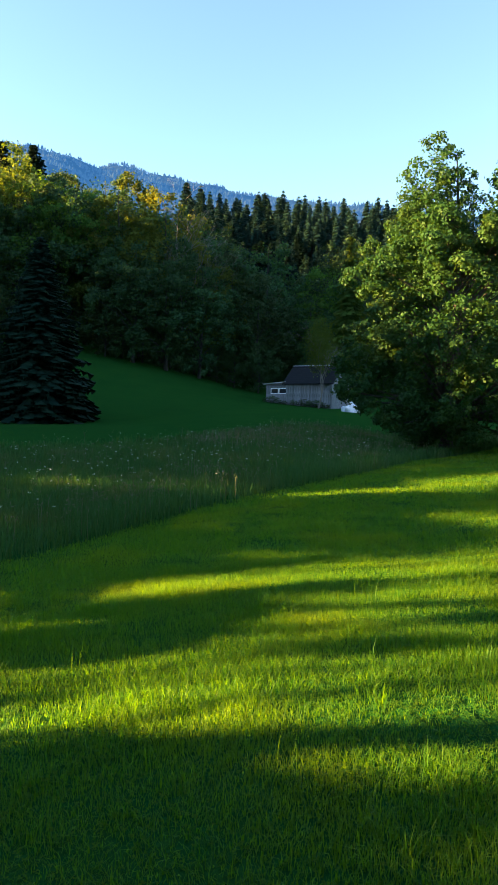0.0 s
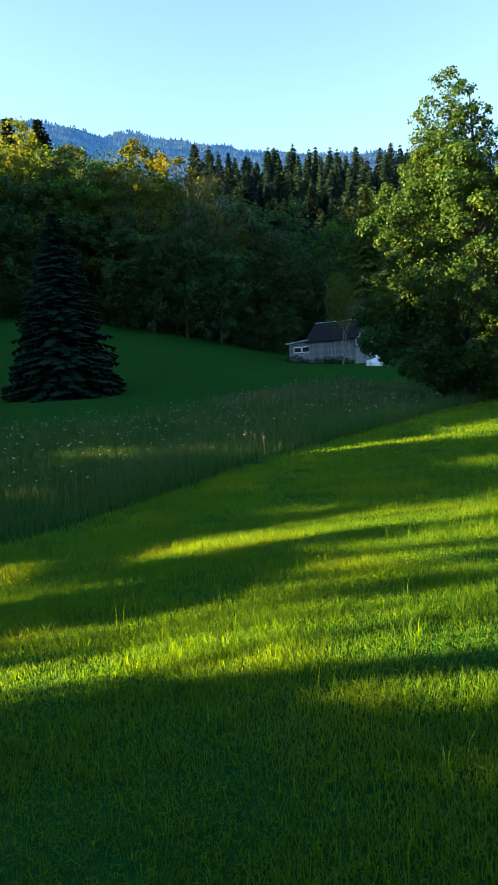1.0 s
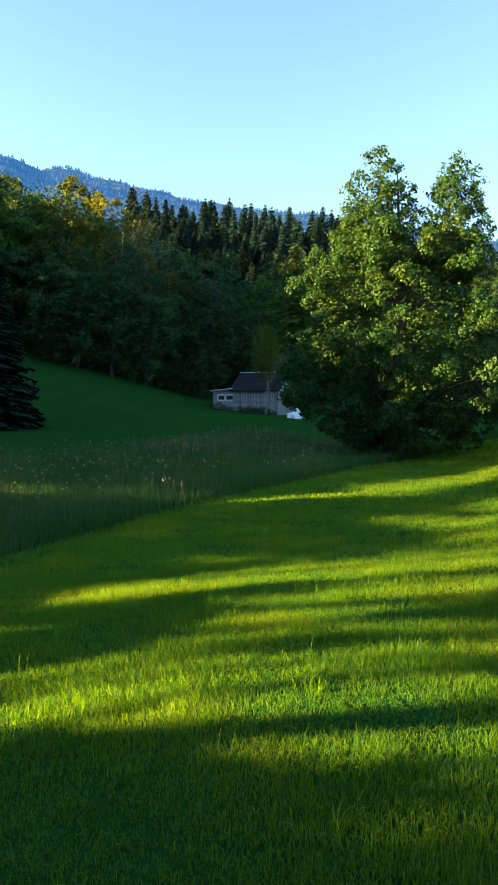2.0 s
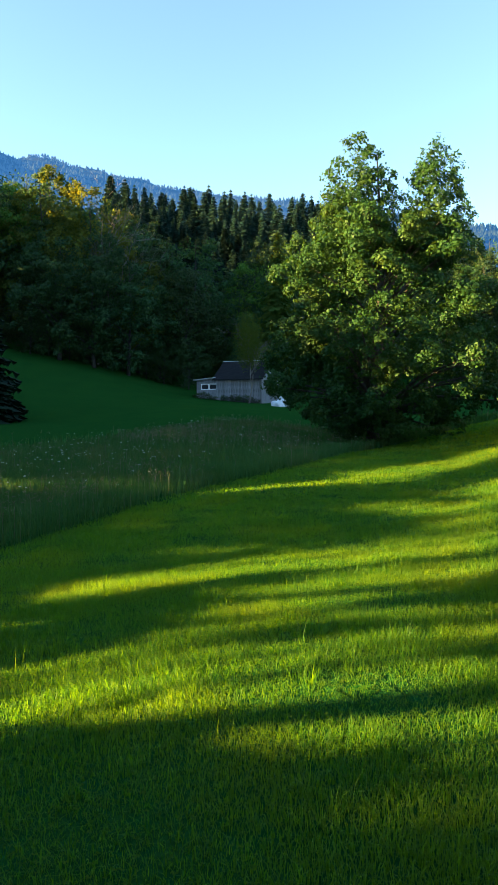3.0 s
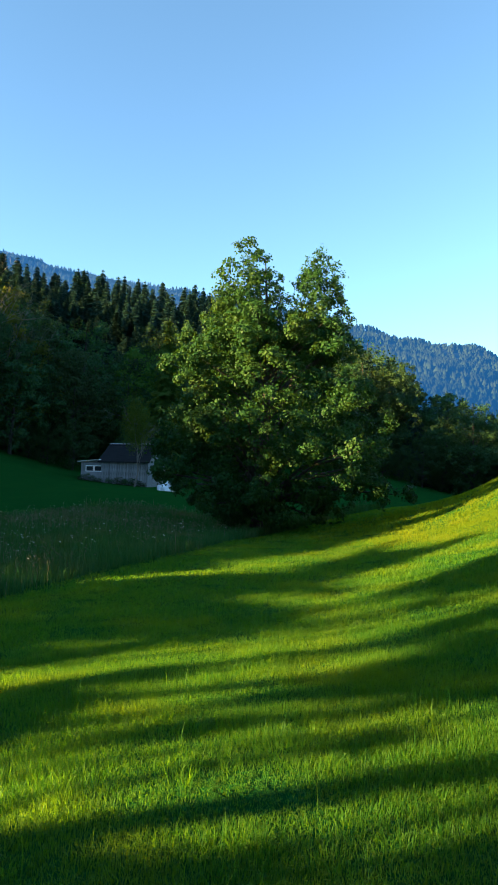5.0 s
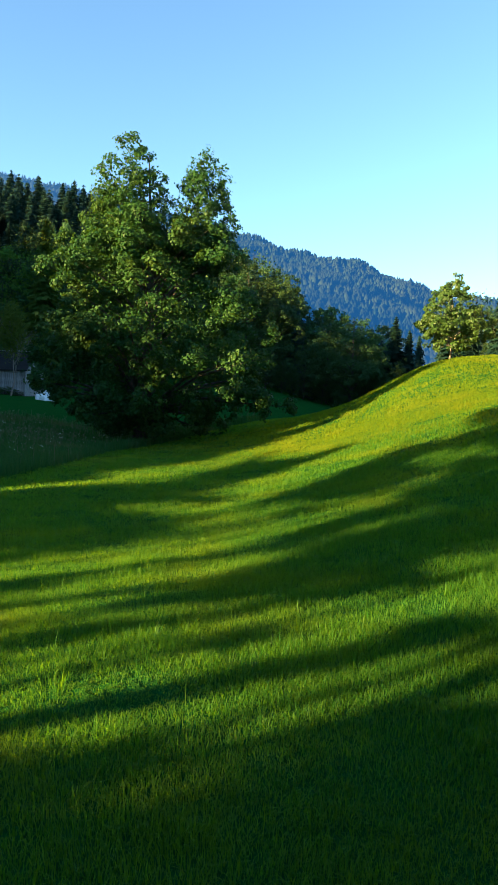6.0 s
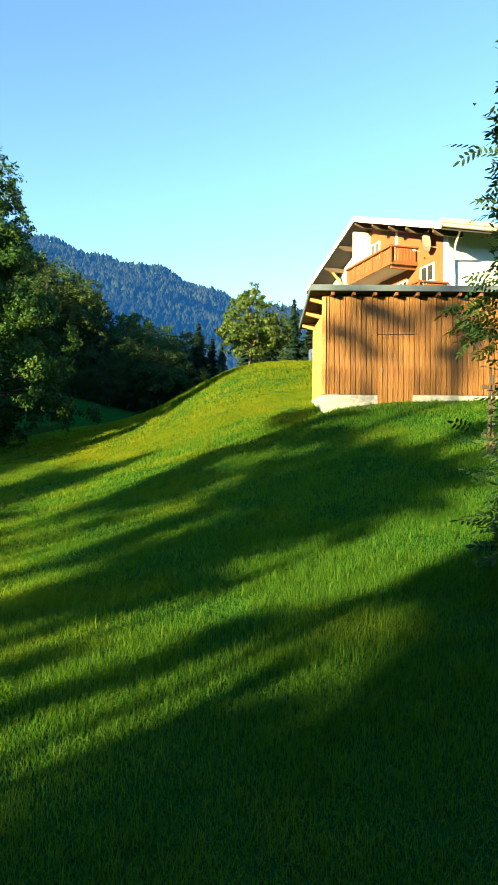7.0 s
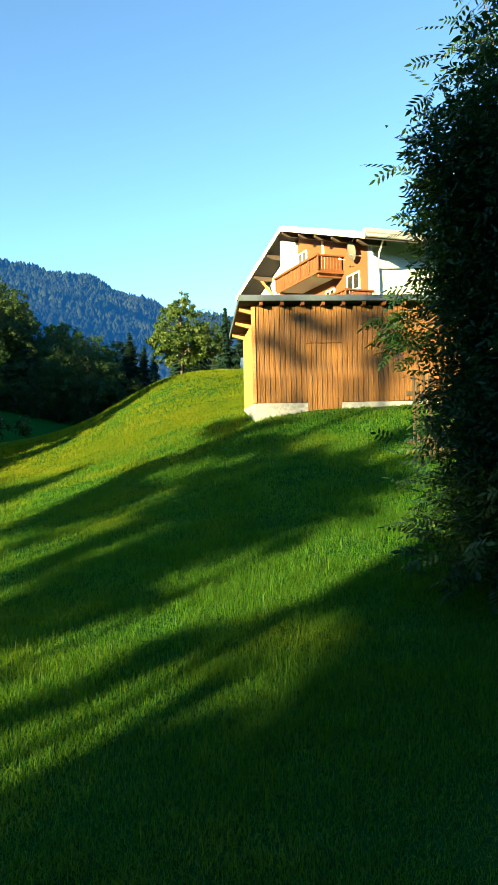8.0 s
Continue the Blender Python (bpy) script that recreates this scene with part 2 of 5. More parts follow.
# ---- ground ----
# Height of the ground: cross-sections of the slope by bearing (degrees right of north) and range (m).
BEARINGS = [-25, -10, 2, 14, 24, 32, 40, 50, 62]
SECTIONS = {
    0: [0, 0, 0, 0, 0, 0, 0, 0, 0],
    5: [-.25, -.15, -.02, .03, .07, .11, .13, .2, .25],
    12: [-.65, -.5, -.3, -.1, .1, .4, .75, 1.05, 1.2],
    20: [-.2, -.2, -.05, .15, .35, .9, 1.75, 2.75, 2.8],
    30: [.3, .3, .6, .3, .75, 1.6, 3.4, 4.1, 4.2],
    42: [.9, 1.0, 1.5, .5, 1.5, 2.9, 5.75, 6.1, 6.2],
    60: [2.4, 2.7, 3.0, 2.4, 2.8, 2.2, 3.6, 5.5, 5.8],
    85: [11, 9.0, 5.2, 5.0, 6.2, 3.9, 3, 5, 5.5],
    120: [20, 18, 12, 12, 11, 7, 2, 4, 5],
    200: [45, 45, 40, 35, 20, 12, 0, 3, 5],
    320: [60, 70, 75, 70, 45, 20, 5, 5, 5],
}


def hermite(xs, ys, x):
    """Smooth curve through (xs, ys[i]) at x; ys may hold an array for each node."""
    xs = np.asarray(xs, float)
    ys = np.asarray(ys, float)
    x = np.clip(x, xs[0], xs[-1])
    i = np.clip(np.searchsorted(xs, x, side="right") - 1, 0, len(xs) - 2)
    slope = (ys[1:] - ys[:-1]) / np.diff(xs).reshape(-1, *[1] * (ys.ndim - 1))
    m = np.zeros_like(ys)
    m[1:-1] = (slope[1:] + slope[:-1]) / 2
    m[0], m[-1] = slope[0], slope[-1]
    h = xs[i + 1] - xs[i]
    s = (x - xs[i]) / h
    if ys.ndim > 1:
        k = np.arange(ys.shape[1])
        a, b, ma, mb = ys[i, k], ys[i + 1, k], m[i, k], m[i + 1, k]
    else:
        a, b, ma, mb = ys[i], ys[i + 1], m[i], m[i + 1]
    return (2 * s**3 - 3 * s**2 + 1) * a + (s**3 - 2 * s**2 + s) * h * ma + (3 * s**2 - 2 * s**3) * b + (s**3 - s**2) * h * mb


def ramp(v):
    v = np.clip(v, 0, 1)
    return v * v * (3 - 2 * v)


def ground_z(x, y):
    """Height of the meadow, the slopes and the mountains at (x, y)."""
    x, y = np.atleast_1d(np.asarray(x, float)), np.atleast_1d(np.asarray(y, float))
    d = np.hypot(x, y)
    b = np.degrees(np.arctan2(x, y))
    bc = np.clip(b, BEARINGS[0], BEARINGS[-1])
    rows = np.array([hermite(BEARINGS, r, bc) for r in SECTIONS.values()])
    z = hermite(np.sqrt(list(SECTIONS)), rows, np.sqrt(d))
    z = z * (1 - 0.75 * ramp(np.abs(b - bc) / 70))
    # mountains: skyline elevation and distance by bearing
    sky = hermite([-180, -100, -45, -20, -15, -12.9, -11.6, -8, 0, 8, 16, 23, 32, 36, 44, 60, 90, 180], [3, 3, 14, 19.5, 19.2, 18.6, 18.9, 18.5, 17.3, 16.6, 15.6, 14.1, 12.4, 11.0, 9.4, 8.5, 8, 3], b)
    far = hermite([-180, -20, 5, 22, 60, 180], [2700, 2700, 2600, 1800, 1700, 2700], b)
    rough = 14 * np.sin(x / 61 + 1) * np.sin(y / 83) + 9 * np.sin(x / 31 + y / 47) + 7 * np.sin(y / 23 - x / 39)
    top = far * np.tan(np.radians(sky)) + rough
    s = np.clip((d - 320) / (far - 320), 0, 1)
    m = z + (top - z) * s ** 1.15 * (2 - s) ** 0.4
    m = np.where(d > far, top - (d - far) * 0.25, m)
    return np.where(d > 320, m, z)


def height(x, y):
    return float(ground_z(x, y)[0])


def spot(bearing, distance):
    """The point of the ground at a bearing (degrees right of north) and distance."""
    a = radians(bearing)
    x, y = math.sin(a) * distance, math.cos(a) * distance
    return Vector((x, y, height(x, y)))


def build_ground():
    bearings = np.concatenate([np.arange(-180, -32, 4.0), np.arange(-32, 74, 0.55), np.arange(74, 180, 4.0)])
    ranges = np.concatenate([[0.3], np.geomspace(0.8, 60, 110), np.geomspace(62, 330, 50), np.geomspace(345, 4300, 70)])
    B, D = np.meshgrid(np.radians(bearings), ranges)
    x, y = np.sin(B) * D, np.cos(B) * D
    z = ground_z(x.ravel(), y.ravel()).reshape(x.shape)
    z += np.where(D < 70, 0.018 * np.sin(x * 2.1 + np.sin(y * 1.3)) * np.sin(y * 1.7 + 1), 0)
    v = np.stack([x, y, z], -1).reshape(-1, 3)
    v = np.concatenate([v, [[0, 0, 0]]])
    nb, nr = len(bearings), len(ranges)
    i, j = np.meshgrid(np.arange(nr - 1), np.arange(nb), indexing="ij")
    j2 = (j + 1) % nb
    f = np.stack([i * nb + j, (i + 1) * nb + j, (i + 1) * nb + j2, i * nb + j2], -1).reshape(-1, 4)
    me = mesh_of("ground", v, f[:, ::-1], True)
    ring = np.repeat(np.arange(nr - 1), nb)
    me.materials.append(M_MEADOW)
    # the far ground glows faintly blue: painted haze
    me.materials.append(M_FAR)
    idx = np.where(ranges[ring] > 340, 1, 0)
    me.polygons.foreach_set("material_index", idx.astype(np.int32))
    ob = new("ground", me)
    # small disc under the starting point
    k = np.arange(nb)
    cap = mesh_of("ground_cap", v[np.append(np.arange(nb), nb * nr)], np.stack([k, (k + 1) % nb, np.full(nb, nb)], -1)[:, ::-1], True)
    bm = bmesh.new()
    bm.from_mesh(me)
    bm.from_mesh(cap)
    bmesh.ops.remove_doubles(bm, verts=[q for q in bm.verts if q.co.xy.length < 0.35], dist=0.001)
    bm.to_mesh(me)
    bm.free()
    bpy.data.meshes.remove(cap)
    tagged(ob, "green mown hillside meadow rising to wooded mountains", "ground", kind="structure")


build_ground()

# ---- trees ----


def tree_at(name, meshes, p, label, category="tree", group="", turn=0.0, scale=1.0, tall=1.0):
    """A tree standing at p: an empty with its parts. meshes: (part name, mesh, material) each."""
    e = new(name)
    e.matrix_basis = Matrix.Translation(Vector(p) - Vector((0, 0, 0.1))) @ Matrix.Rotation(turn, 4, "Z") @ Matrix.Diagonal((scale, scale, scale * tall, 1))
    tagged(e, label, category, group)
    for n, me, mat in meshes:
        place(None, n, me, mat, e)
    return e


def crown_points(rng, n, profile, hollow=0.35, lean=(0, 0)):
    """Places for leaf clumps inside a crown: profile gives (height, radius) pairs, clumps mostly near the outside."""
    h = np.array([p[0] for p in profile], float)
    r = np.array([p[1] for p in profile], float)
    zz = np.linspace(h[0], h[-1], 200)
    rr = np.interp(zz, h, r)
    z = rng.choice(zz, size=n, p=rr**1.3 / (rr**1.3).sum()) + rng.normal(size=n) * 0.1
    a = rng.uniform(0, 2 * np.pi, n)
    lump = 1 + 0.16 * np.sin(a * 3 + z * 1.1) + 0.12 * np.sin(a * 5 - z * 2.0 + 1) + 0.1 * rng.normal(size=n)
    q = np.interp(z, h, r) * lump * (hollow + (1 - hollow) * rng.uniform(0, 1, n) ** 0.5)
    return np.stack([q * np.cos(a) + lean[0] * z, q * np.sin(a) + lean[1] * z, z], -1)


def limbs(rng, height, radius, targets, sides=6, low=0.15):
    """A trunk with limbs that reach for the targets."""
    bend = rng.normal(size=2) * height * 0.015
    def axis(f):
        return Vector((bend[0] * math.sin(f * 3), bend[1] * math.sin(f * 2.3 + 1) - bend[1] * math.sin(1), height * f))
    paths = [[(axis(f), radius * (1.35 if f == 0 else 1 - 0.93 * f)) for f in (0, 0.04, 0.12, 0.25, 0.4, 0.55, 0.7, 0.85, 1.0)]]
    for t in targets:
        t = Vector(t)
        f = min(max(t.z / height - 0.12 - 0.3 * t.xy.length / height, low), 0.92)
        s = axis(f)
        r = radius * (1 - 0.9 * f) * 0.5
        mid = s.lerp(t, 0.5) + Vector((0, 0, 0.08 * (t - s).length))
        paths.append([(s, r), (s.lerp(mid, 0.5), r * 0.75), (mid, r * 0.5), (mid.lerp(t, 0.6), r * 0.3), (t, r * 0.1)])
    return tubes(paths, sides)


def broadleaf(seed, height, profile, clumps, per, size, spread, radius, branches, hollow=0.35):
    """A broadleaf tree: rounded boughs set with puffs of leaves, hollows between them."""
    rng = np.random.default_rng(seed)
    boughs = crown_points(rng, max(14, clumps // 6), profile, 0.72)
    reach = rng.uniform(0.7, 1.6, len(boughs)) * height / 17
    c, d = bough_puffs(rng, boughs, reach, 6)
    inner = crown_points(rng, clumps // 4, profile, hollow)
    v, f = join([tufts(rng, c, d, spread * rng.uniform(0.7, 1.25, len(c)), per, size), leaves(rng, inner, spread, int(per * 0.7), size * 1.2)])
    crown = mesh_of("crown", v, f)
    tv, tf = limbs(rng, height * 0.96, radius, np.concatenate([boughs, inner])[rng.choice(len(boughs) + len(inner), branches, replace=False)])
    return mesh_of("trunk", tv, tf, True), crown


def spruce(seed, height, radius, whorls, per, droop=0.35, sides=5, broad=0.34):
    """A spruce: a straight trunk, whorls of drooping boughs, each bough a row of hanging needle sprays."""
    rng = np.random.default_rng(seed)
    V, F = [], []
    for i in range(whorls):
        f = (i + rng.uniform(0, 0.6)) / whorls
        z = height * (0.04 + 0.95 * f)
        reach = radius * (1 - f) ** 0.8 * rng.uniform(0.72, 1.12) + 0.28
        n = max(4, int(per * (1 - 0.45 * f)))
        a0 = rng.uniform(0, 6.28)
        for k in range(n):
            a = a0 + 6.283 * k / n + rng.normal() * 0.18
            R = reach * rng.uniform(0.5, 1.15)
            z = height * (0.04 + 0.95 * f) + rng.normal() * height * 0.014 * (1.15 - f)
            d = np.array([math.cos(a), math.sin(a), 0])
            s = np.array([-math.sin(a), math.cos(a), 0])
            steps = (4 if broad > 0.2 else 8) if R > 1 else 2
            for j in range(steps):
                u0, u1 = j / steps, (j + 1.25) / steps
                w = broad * R * (1 - 0.55 * u0) + 0.14
                z0 = z - droop * R * u0**1.1 + 0.12 * R * u0**3
                z1 = z - droop * R * min(u1, 1.05) ** 1.1 + 0.12 * R * min(u1, 1.05) ** 3
                p0 = d * R * u0
                p1 = d * R * min(u1, 1.05)
                hang = np.array([0, 0, -w * rng.uniform(0.5, 1.1)])
                b = len(V)
                V += [p0 + [0, 0, z0], p0 * 0.4 + p1 * 0.6 + s * w + [0, 0, z0 * 0.4 + z1 * 0.6] + hang * 0.5, p1 + [0, 0, z1 - 0.03 * R], p0 * 0.4 + p1 * 0.6 - s * w + [0, 0, z0 * 0.4 + z1 * 0.6] + hang * 0.5,
                      p0 * 0.5 + p1 * 0.5 + [0, 0, (z0 + z1) / 2] + hang * 1.5]
                F += [(b, b + 1, b + 2), (b, b + 2, b + 3), (b, b + 4, b + 2)]
    V.append(np.array([0, 0, height * 0.995]))
    V += [np.array([0.09 * math.cos(q), 0.09 * math.sin(q), height * 0.95]) for q in (0, 2.1, 4.2)]
    t = len(V) - 4
    F += [(t, t + 1, t + 2), (t, t + 2, t + 3), (t, t + 3, t + 1)]
    tv, tf = tubes([[((0, 0, height * q), height * 0.013 * (1.02 - q) + 0.01) for q in (0, 0.3, 0.6, 0.97)]], sides)
    return mesh_of("trunk", tv, tf, True), mesh_of("crown", V, F)

# -- the big maple at the edge of the mown meadow --


def big_maple():
    rng = np.random.default_rng(11)
    base = spot(15.8, 37)
    e = new("maple_tree")
    e.matrix_basis = Matrix.Translation(base) @ Matrix.Rotation(radians(-16.6), 4, "Z")
    tagged(e, "large leafy maple with two tops and branches sweeping the ground", "tree")

    def mass(n, profile, shift, each, hollow, big):
        """Boughs about an axis at the given shift, and the puffs on them."""
        q = crown_points(rng, n, profile, hollow)
        q[:, 0] += shift
        q[:, 2] = np.maximum(q[:, 2], 0.7)
        c, d = bough_puffs(rng, q, rng.uniform(0.6, 1.25, n) * big, each, (shift, 0.0))
        c[:, 2] = np.maximum(c[:, 2], 0.35)
        return q, c, d
    low, c1, d1 = mass(300, [(0.5, 2.6), (1.4, 3.5), (2.3, 5.3), (3.6, 5.9), (5.2, 5.5), (6.6, 5.0), (9.2, 4.4), (10.8, 3.5), (12.0, 1.8)], 0.65, 10, 0.5, 0.55)

    def crest(n, profile, shift):
        """One of the two tops: puffs spread evenly through a tapering column."""
        h, r = np.array(profile).T
        z = np.sqrt(rng.uniform(0, 1, n)) * (h[0] - h[-1]) + h[-1]
        a, q = rng.uniform(0, 6.283, n), np.interp(z, h, r) * np.sqrt(rng.uniform(0, 1, n)) * rng.uniform(0.75, 1.15, n)
        c = np.stack([shift + q * np.cos(a), q * np.sin(a), z], -1)
        d = np.stack([np.cos(a) * 0.7, np.sin(a) * 0.7, np.full(n, 0.7)], -1)
        return c, d
    left_top, d2 = crest(560, [(9.4, 2.5), (12.0, 2.3), (14.2, 1.7), (15.6, 1.05), (16.4, 0.2)], -0.95)
    right_top, d3 = crest(430, [(9.4, 2.2), (11.8, 1.9), (13.9, 1.35), (15.2, 0.8), (15.8, 0.2)], 3.1)
    c, d = np.concatenate([c1, left_top, right_top]), np.concatenate([d1, d2, d3])
    inner = crown_points(rng, 260, [(0.8, 2.4), (4.0, 4.2), (8.0, 3.8), (10.5, 2.0), (12.0, 0.6)], 0.1)
    v, f = join([tufts(rng, c, d, np.concatenate([rng.uniform(0.2, 0.5, len(c1)), rng.uniform(0.25, 0.5, len(c) - len(c1))]), 38, 0.145, 0.85), leaves(rng, inner, 0.5, 34, 0.2)])
    place(None, "crown", mesh_of("crown", v, f), M_LEAF, e)
    tv, tf = limbs(rng, 15.2, 0.34, np.concatenate([low[:60], left_top[left_top[:, 2] < 14.0][:20], right_top[right_top[:, 2] < 12.0][:12]]), 8, 0.1)
    place(None, "trunk", mesh_of("trunk", tv, tf, True), M_BARK, e)


big_maple()

ROUND = [(2.0, 1.8), (4.0, 4.2), (8.0, 5.4), (12.0, 5.2), (16.0, 3.8), (19.0, 1.8), (20.0, 0.5)]
OVAL = [(1.5, 1.5), (4.0, 3.2), (9.0, 4.0), (14.0, 3.6), (18.0, 2.2), (20.0, 0.4)]
WIDE = [(1.2, 2.5), (4.0, 5.2), (8.0, 6.4), (13.0, 6.0), (17.0, 4.2), (20.0, 1.0)]
KINDS = [broadleaf(21, 20, ROUND, 330, 40, 0.34, 0.72, 0.28, 22), broadleaf(22, 20, OVAL, 300, 40, 0.32, 0.66, 0.25, 22),
         broadleaf(23, 20, WIDE, 380, 40, 0.35, 0.78, 0.32, 24)]
SPRUCES = [spruce(31, 20, 3.7, 74, 15, 0.55, 5, 0.24), spruce(32, 20, 3.2, 74, 14, 0.65, 5, 0.24), spruce(33, 20, 4.2, 70, 17, 0.5, 5, 0.24)]


def wood_tree(rng, bearing, distance, tall, kind=None, mat=None, label="leafy broadleaf tree in dense woodland", group="woodland trees"):
    k = KINDS[int(rng.integers(3)) if kind is None else kind]
    p = spot(bearing, distance)
    s = tall / 20
    tree_at("broadleaf_tree", [("trunk", k[0], M_BARK), ("crown", k[1], mat or M_WOODS)], p, label, "tree", group, rng.uniform(0, 6.28), s, rng.uniform(0.95, 1.05))


def wood_spruce(rng, bearing, distance, tall, label="dark green spruce in the forest", group="forest spruces", kind=None, slim=1.0):
    k = SPRUCES[int(rng.integers(3)) if kind is None else kind]
    tree_at("spruce_tree", [("trunk", k[0], M_BARK), ("crown", k[1], M_NEEDLE)], spot(bearing, distance), label, "spruce", group, rng.uniform(0, 6.28), tall / 20 * slim, 1 / slim)


def woods():
    rng = np.random.default_rng(5)
    # wooded hillside west of the barn, front to back
    for row, (d, tall) in enumerate([(88, 14), (92, 18), (97, 19), (102, 21), (108, 22), (115, 22), (122, 22)]):
        b = -23.5 + (row * 2.6) % 6.5
        while b < 1.2 - (5 if row > 4 else 0):
            wood_tree(rng, b + rng.normal() * 0.4, d + rng.normal() * 1.5 + 0.25 * max(b + 4, 0), tall * rng.uniform(0.8, 1.15))
            b += 6.3 * rng.uniform(0.8, 1.2)
    # woods behind the barn
    for d, tall in ((97, 14), (106, 17), (116, 19)):
        b = 2.0
        while b < 17:
            wood_tree(rng, b, d + rng.normal() * 2, tall * rng.uniform(0.8, 1.15))
            b += 3.4 * rng.uniform(0.75, 1.2)
    # low growth along the edge of the woods
    for b0, b1, d in ((-25, 1.5, 85.5), (2.5, 16, 93), (20, 38, 88), (21, 39, 94), (20, 39, 104)):
        b = b0
        while b < b1:
            wood_tree(rng, b, d + rng.normal() * 0.8 + 0.2 * max(b + 4, 0) * (d < 87), rng.uniform(4, 7.5), 2, label="low leafy bush at the edge of the woods", group="woodland edge bushes")
            b += 1.9 * rng.uniform(0.7, 1.3)
    # spruce forest on the slope behind
    for d, tall, step in ((138, 16, 1.0), (150, 16.5, 0.95), (163, 17.5, 0.9), (177, 18.5, 0.85)):
        b = -6.0 + rng.uniform(0, 1)
        while b < 27:
            wood_spruce(rng, b + rng.normal() * 0.2, d + rng.normal() * 4, tall * rng.uniform(0.65, 1.1), slim=rng.uniform(1.15, 1.6))
            b += step * rng.uniform(0.6, 1.4)
    # the same forest higher up, tree behind tree
    far = [spruce(36 + i, 20, 3.9, 42, 9, 0.75, 5, 0.42) for i in range(2)]
    shapes = []
    for _, me in far:
        v, f = np.empty(len(me.vertices) * 3), np.empty(len(me.loops), np.int32)
        me.vertices.foreach_get("co", v)
        me.loops.foreach_get("vertex_index", f)
        shapes.append((v.reshape(-1, 3), f.reshape(-1, 3)))
    pieces = []
    for d, tall, step in ((206, 23, 0.75), (222, 26, 0.62), (236, 28, 0.55), (250, 29, 0.5)):
        b = -6.0 + rng.uniform(0, 1)
        while b < 27:
            p = spot(b + rng.normal() * 0.2, d + rng.normal() * 4)
            s, a = tall / 20 * rng.uniform(0.68, 1.07), rng.uniform(0, 6.28)
            w = s * rng.uniform(1.1, 1.5)
            v, f = shapes[int(rng.integers(2))]
            turned = np.stack([v[:, 0] * math.cos(a) - v[:, 1] * math.sin(a), v[:, 0] * math.sin(a) + v[:, 1] * math.cos(a), v[:, 2]], -1)
            pieces.append((turned * np.array([w, w, s]) + np.array(p), f))
            b += step * rng.uniform(0.6, 1.4)
    v, f = join(pieces)
    tagged(place(None, "spruce_forest", mesh_of("spruce_forest", v, f), M_NEEDLE), "dense dark spruce forest high on the slope", "forest", kind="stuff")
    for tree in far:
        for me in tree:
            bpy.data.meshes.remove(me)
    # the brighter leaf tone paints sun on these two crowns
    wood_tree(rng, 5.9, 97, 17, 1, M_LIGHT_SUNLIT)
    tree_at("spruce_tree", [("trunk", SPRUCES[1][0], M_BARK), ("crown", SPRUCES[1][1], M_LIGHT_SUNLIT)], spot(7.9, 90), "tall pale green spruce beside a clearing, sunlight painted into its crown", "spruce", "", 1.0, 1.05)
    wood_spruce(rng, -17.6, 124, 27.5, "spruce standing over the broadleaf woods", "", 2, 1.5)
    wood_spruce(rng, -19.9, 122, 27, "spruce standing over the broadleaf woods", "", 2, 1.5)
    # trees beyond the saddle
    for d, tall in ((92, 12.5), (101, 14), (112, 15)):
        b = 19.5
        while b < 36:
            wood_tree(rng, b, d + rng.normal() * 2, tall * rng.uniform(0.8, 1.1) * (1.2 if b < 27 else 0.88))
            b += 2.3 * rng.uniform(0.75, 1.2)
    for b, d, tall in ((21.5, 96, 15), (23.0, 104, 17), (24.6, 98, 17), (26.2, 104, 17), (27.6, 96, 13), (28.4, 92, 11.5), (31.0, 98, 11), (33.9, 96, 9), (35.2, 92, 10), (36.3, 90, 13), (37.4, 94, 12), (38.2, 90, 11)):
        wood_spruce(rng, b, d, tall, "dark spruce among the trees beyond the meadow", "spruces beyond the meadow")
    # trees behind the crest
    for d in (66, 74):
        b = 40.6
        while b < 62:
            (wood_spruce if rng.uniform() < 0.85 else wood_tree)(rng, b, d, 11.5 * rng.uniform(0.75, 1.1), label="sunlit tree behind the meadow's crest", group="trees behind the crest")
            b += 1.9 * rng.uniform(0.75, 1.2)


woods()
BIG_SPRUCE = spruce(34, 13.4, 4.3, 78, 34, 0.5, 8, 0.13)
tree_at("spruce_tree", [("trunk", BIG_SPRUCE[0], M_BARK), ("crown", BIG_SPRUCE[1], M_DARK)], spot(-16.9, 52), "large dark spruce with boughs to the ground on the meadow", "spruce")

# -- unseen trees added west of the view, whose tops cut the low sun --
ALONG = Vector((-math.sin(SB), -math.cos(SB), 0))
ACROSS = Vector((-ALONG.y, ALONG.x, 0))


LOW = [(0.4, 3.0), (3.0, 4.6), (8.0, 5.2), (14.0, 4.8), (18.0, 3.0), (20.0, 1.0)]
LOW_CROWN = broadleaf(42, 20, LOW, 420, 24, 0.6, 0.8, 0.3, 20, 0.15)


def round_crown(seed, clumps, per, size):
    """A crown of one metre's radius, and the forked trunk below it."""
    rng = np.random.default_rng(seed)
    d = rng.normal(size=(clumps, 3))
    d *= (rng.uniform(0.05, 1, clumps) ** 0.4 * np.clip(0.82 + 0.12 * rng.normal(size=clumps), 0.5, 0.98) / np.linalg.norm(d, axis=1))[:, None]
    v, f = leaves(rng, d, 0.07, per, size)
    return mesh_of("crown", v, f)


CROWNS = [round_crown(50 + i, 230, 26, 0.16) for i in range(3)]


LACY_CROWNS = [round_crown(70 + i, 105, 24, 0.16) for i in range(2)]


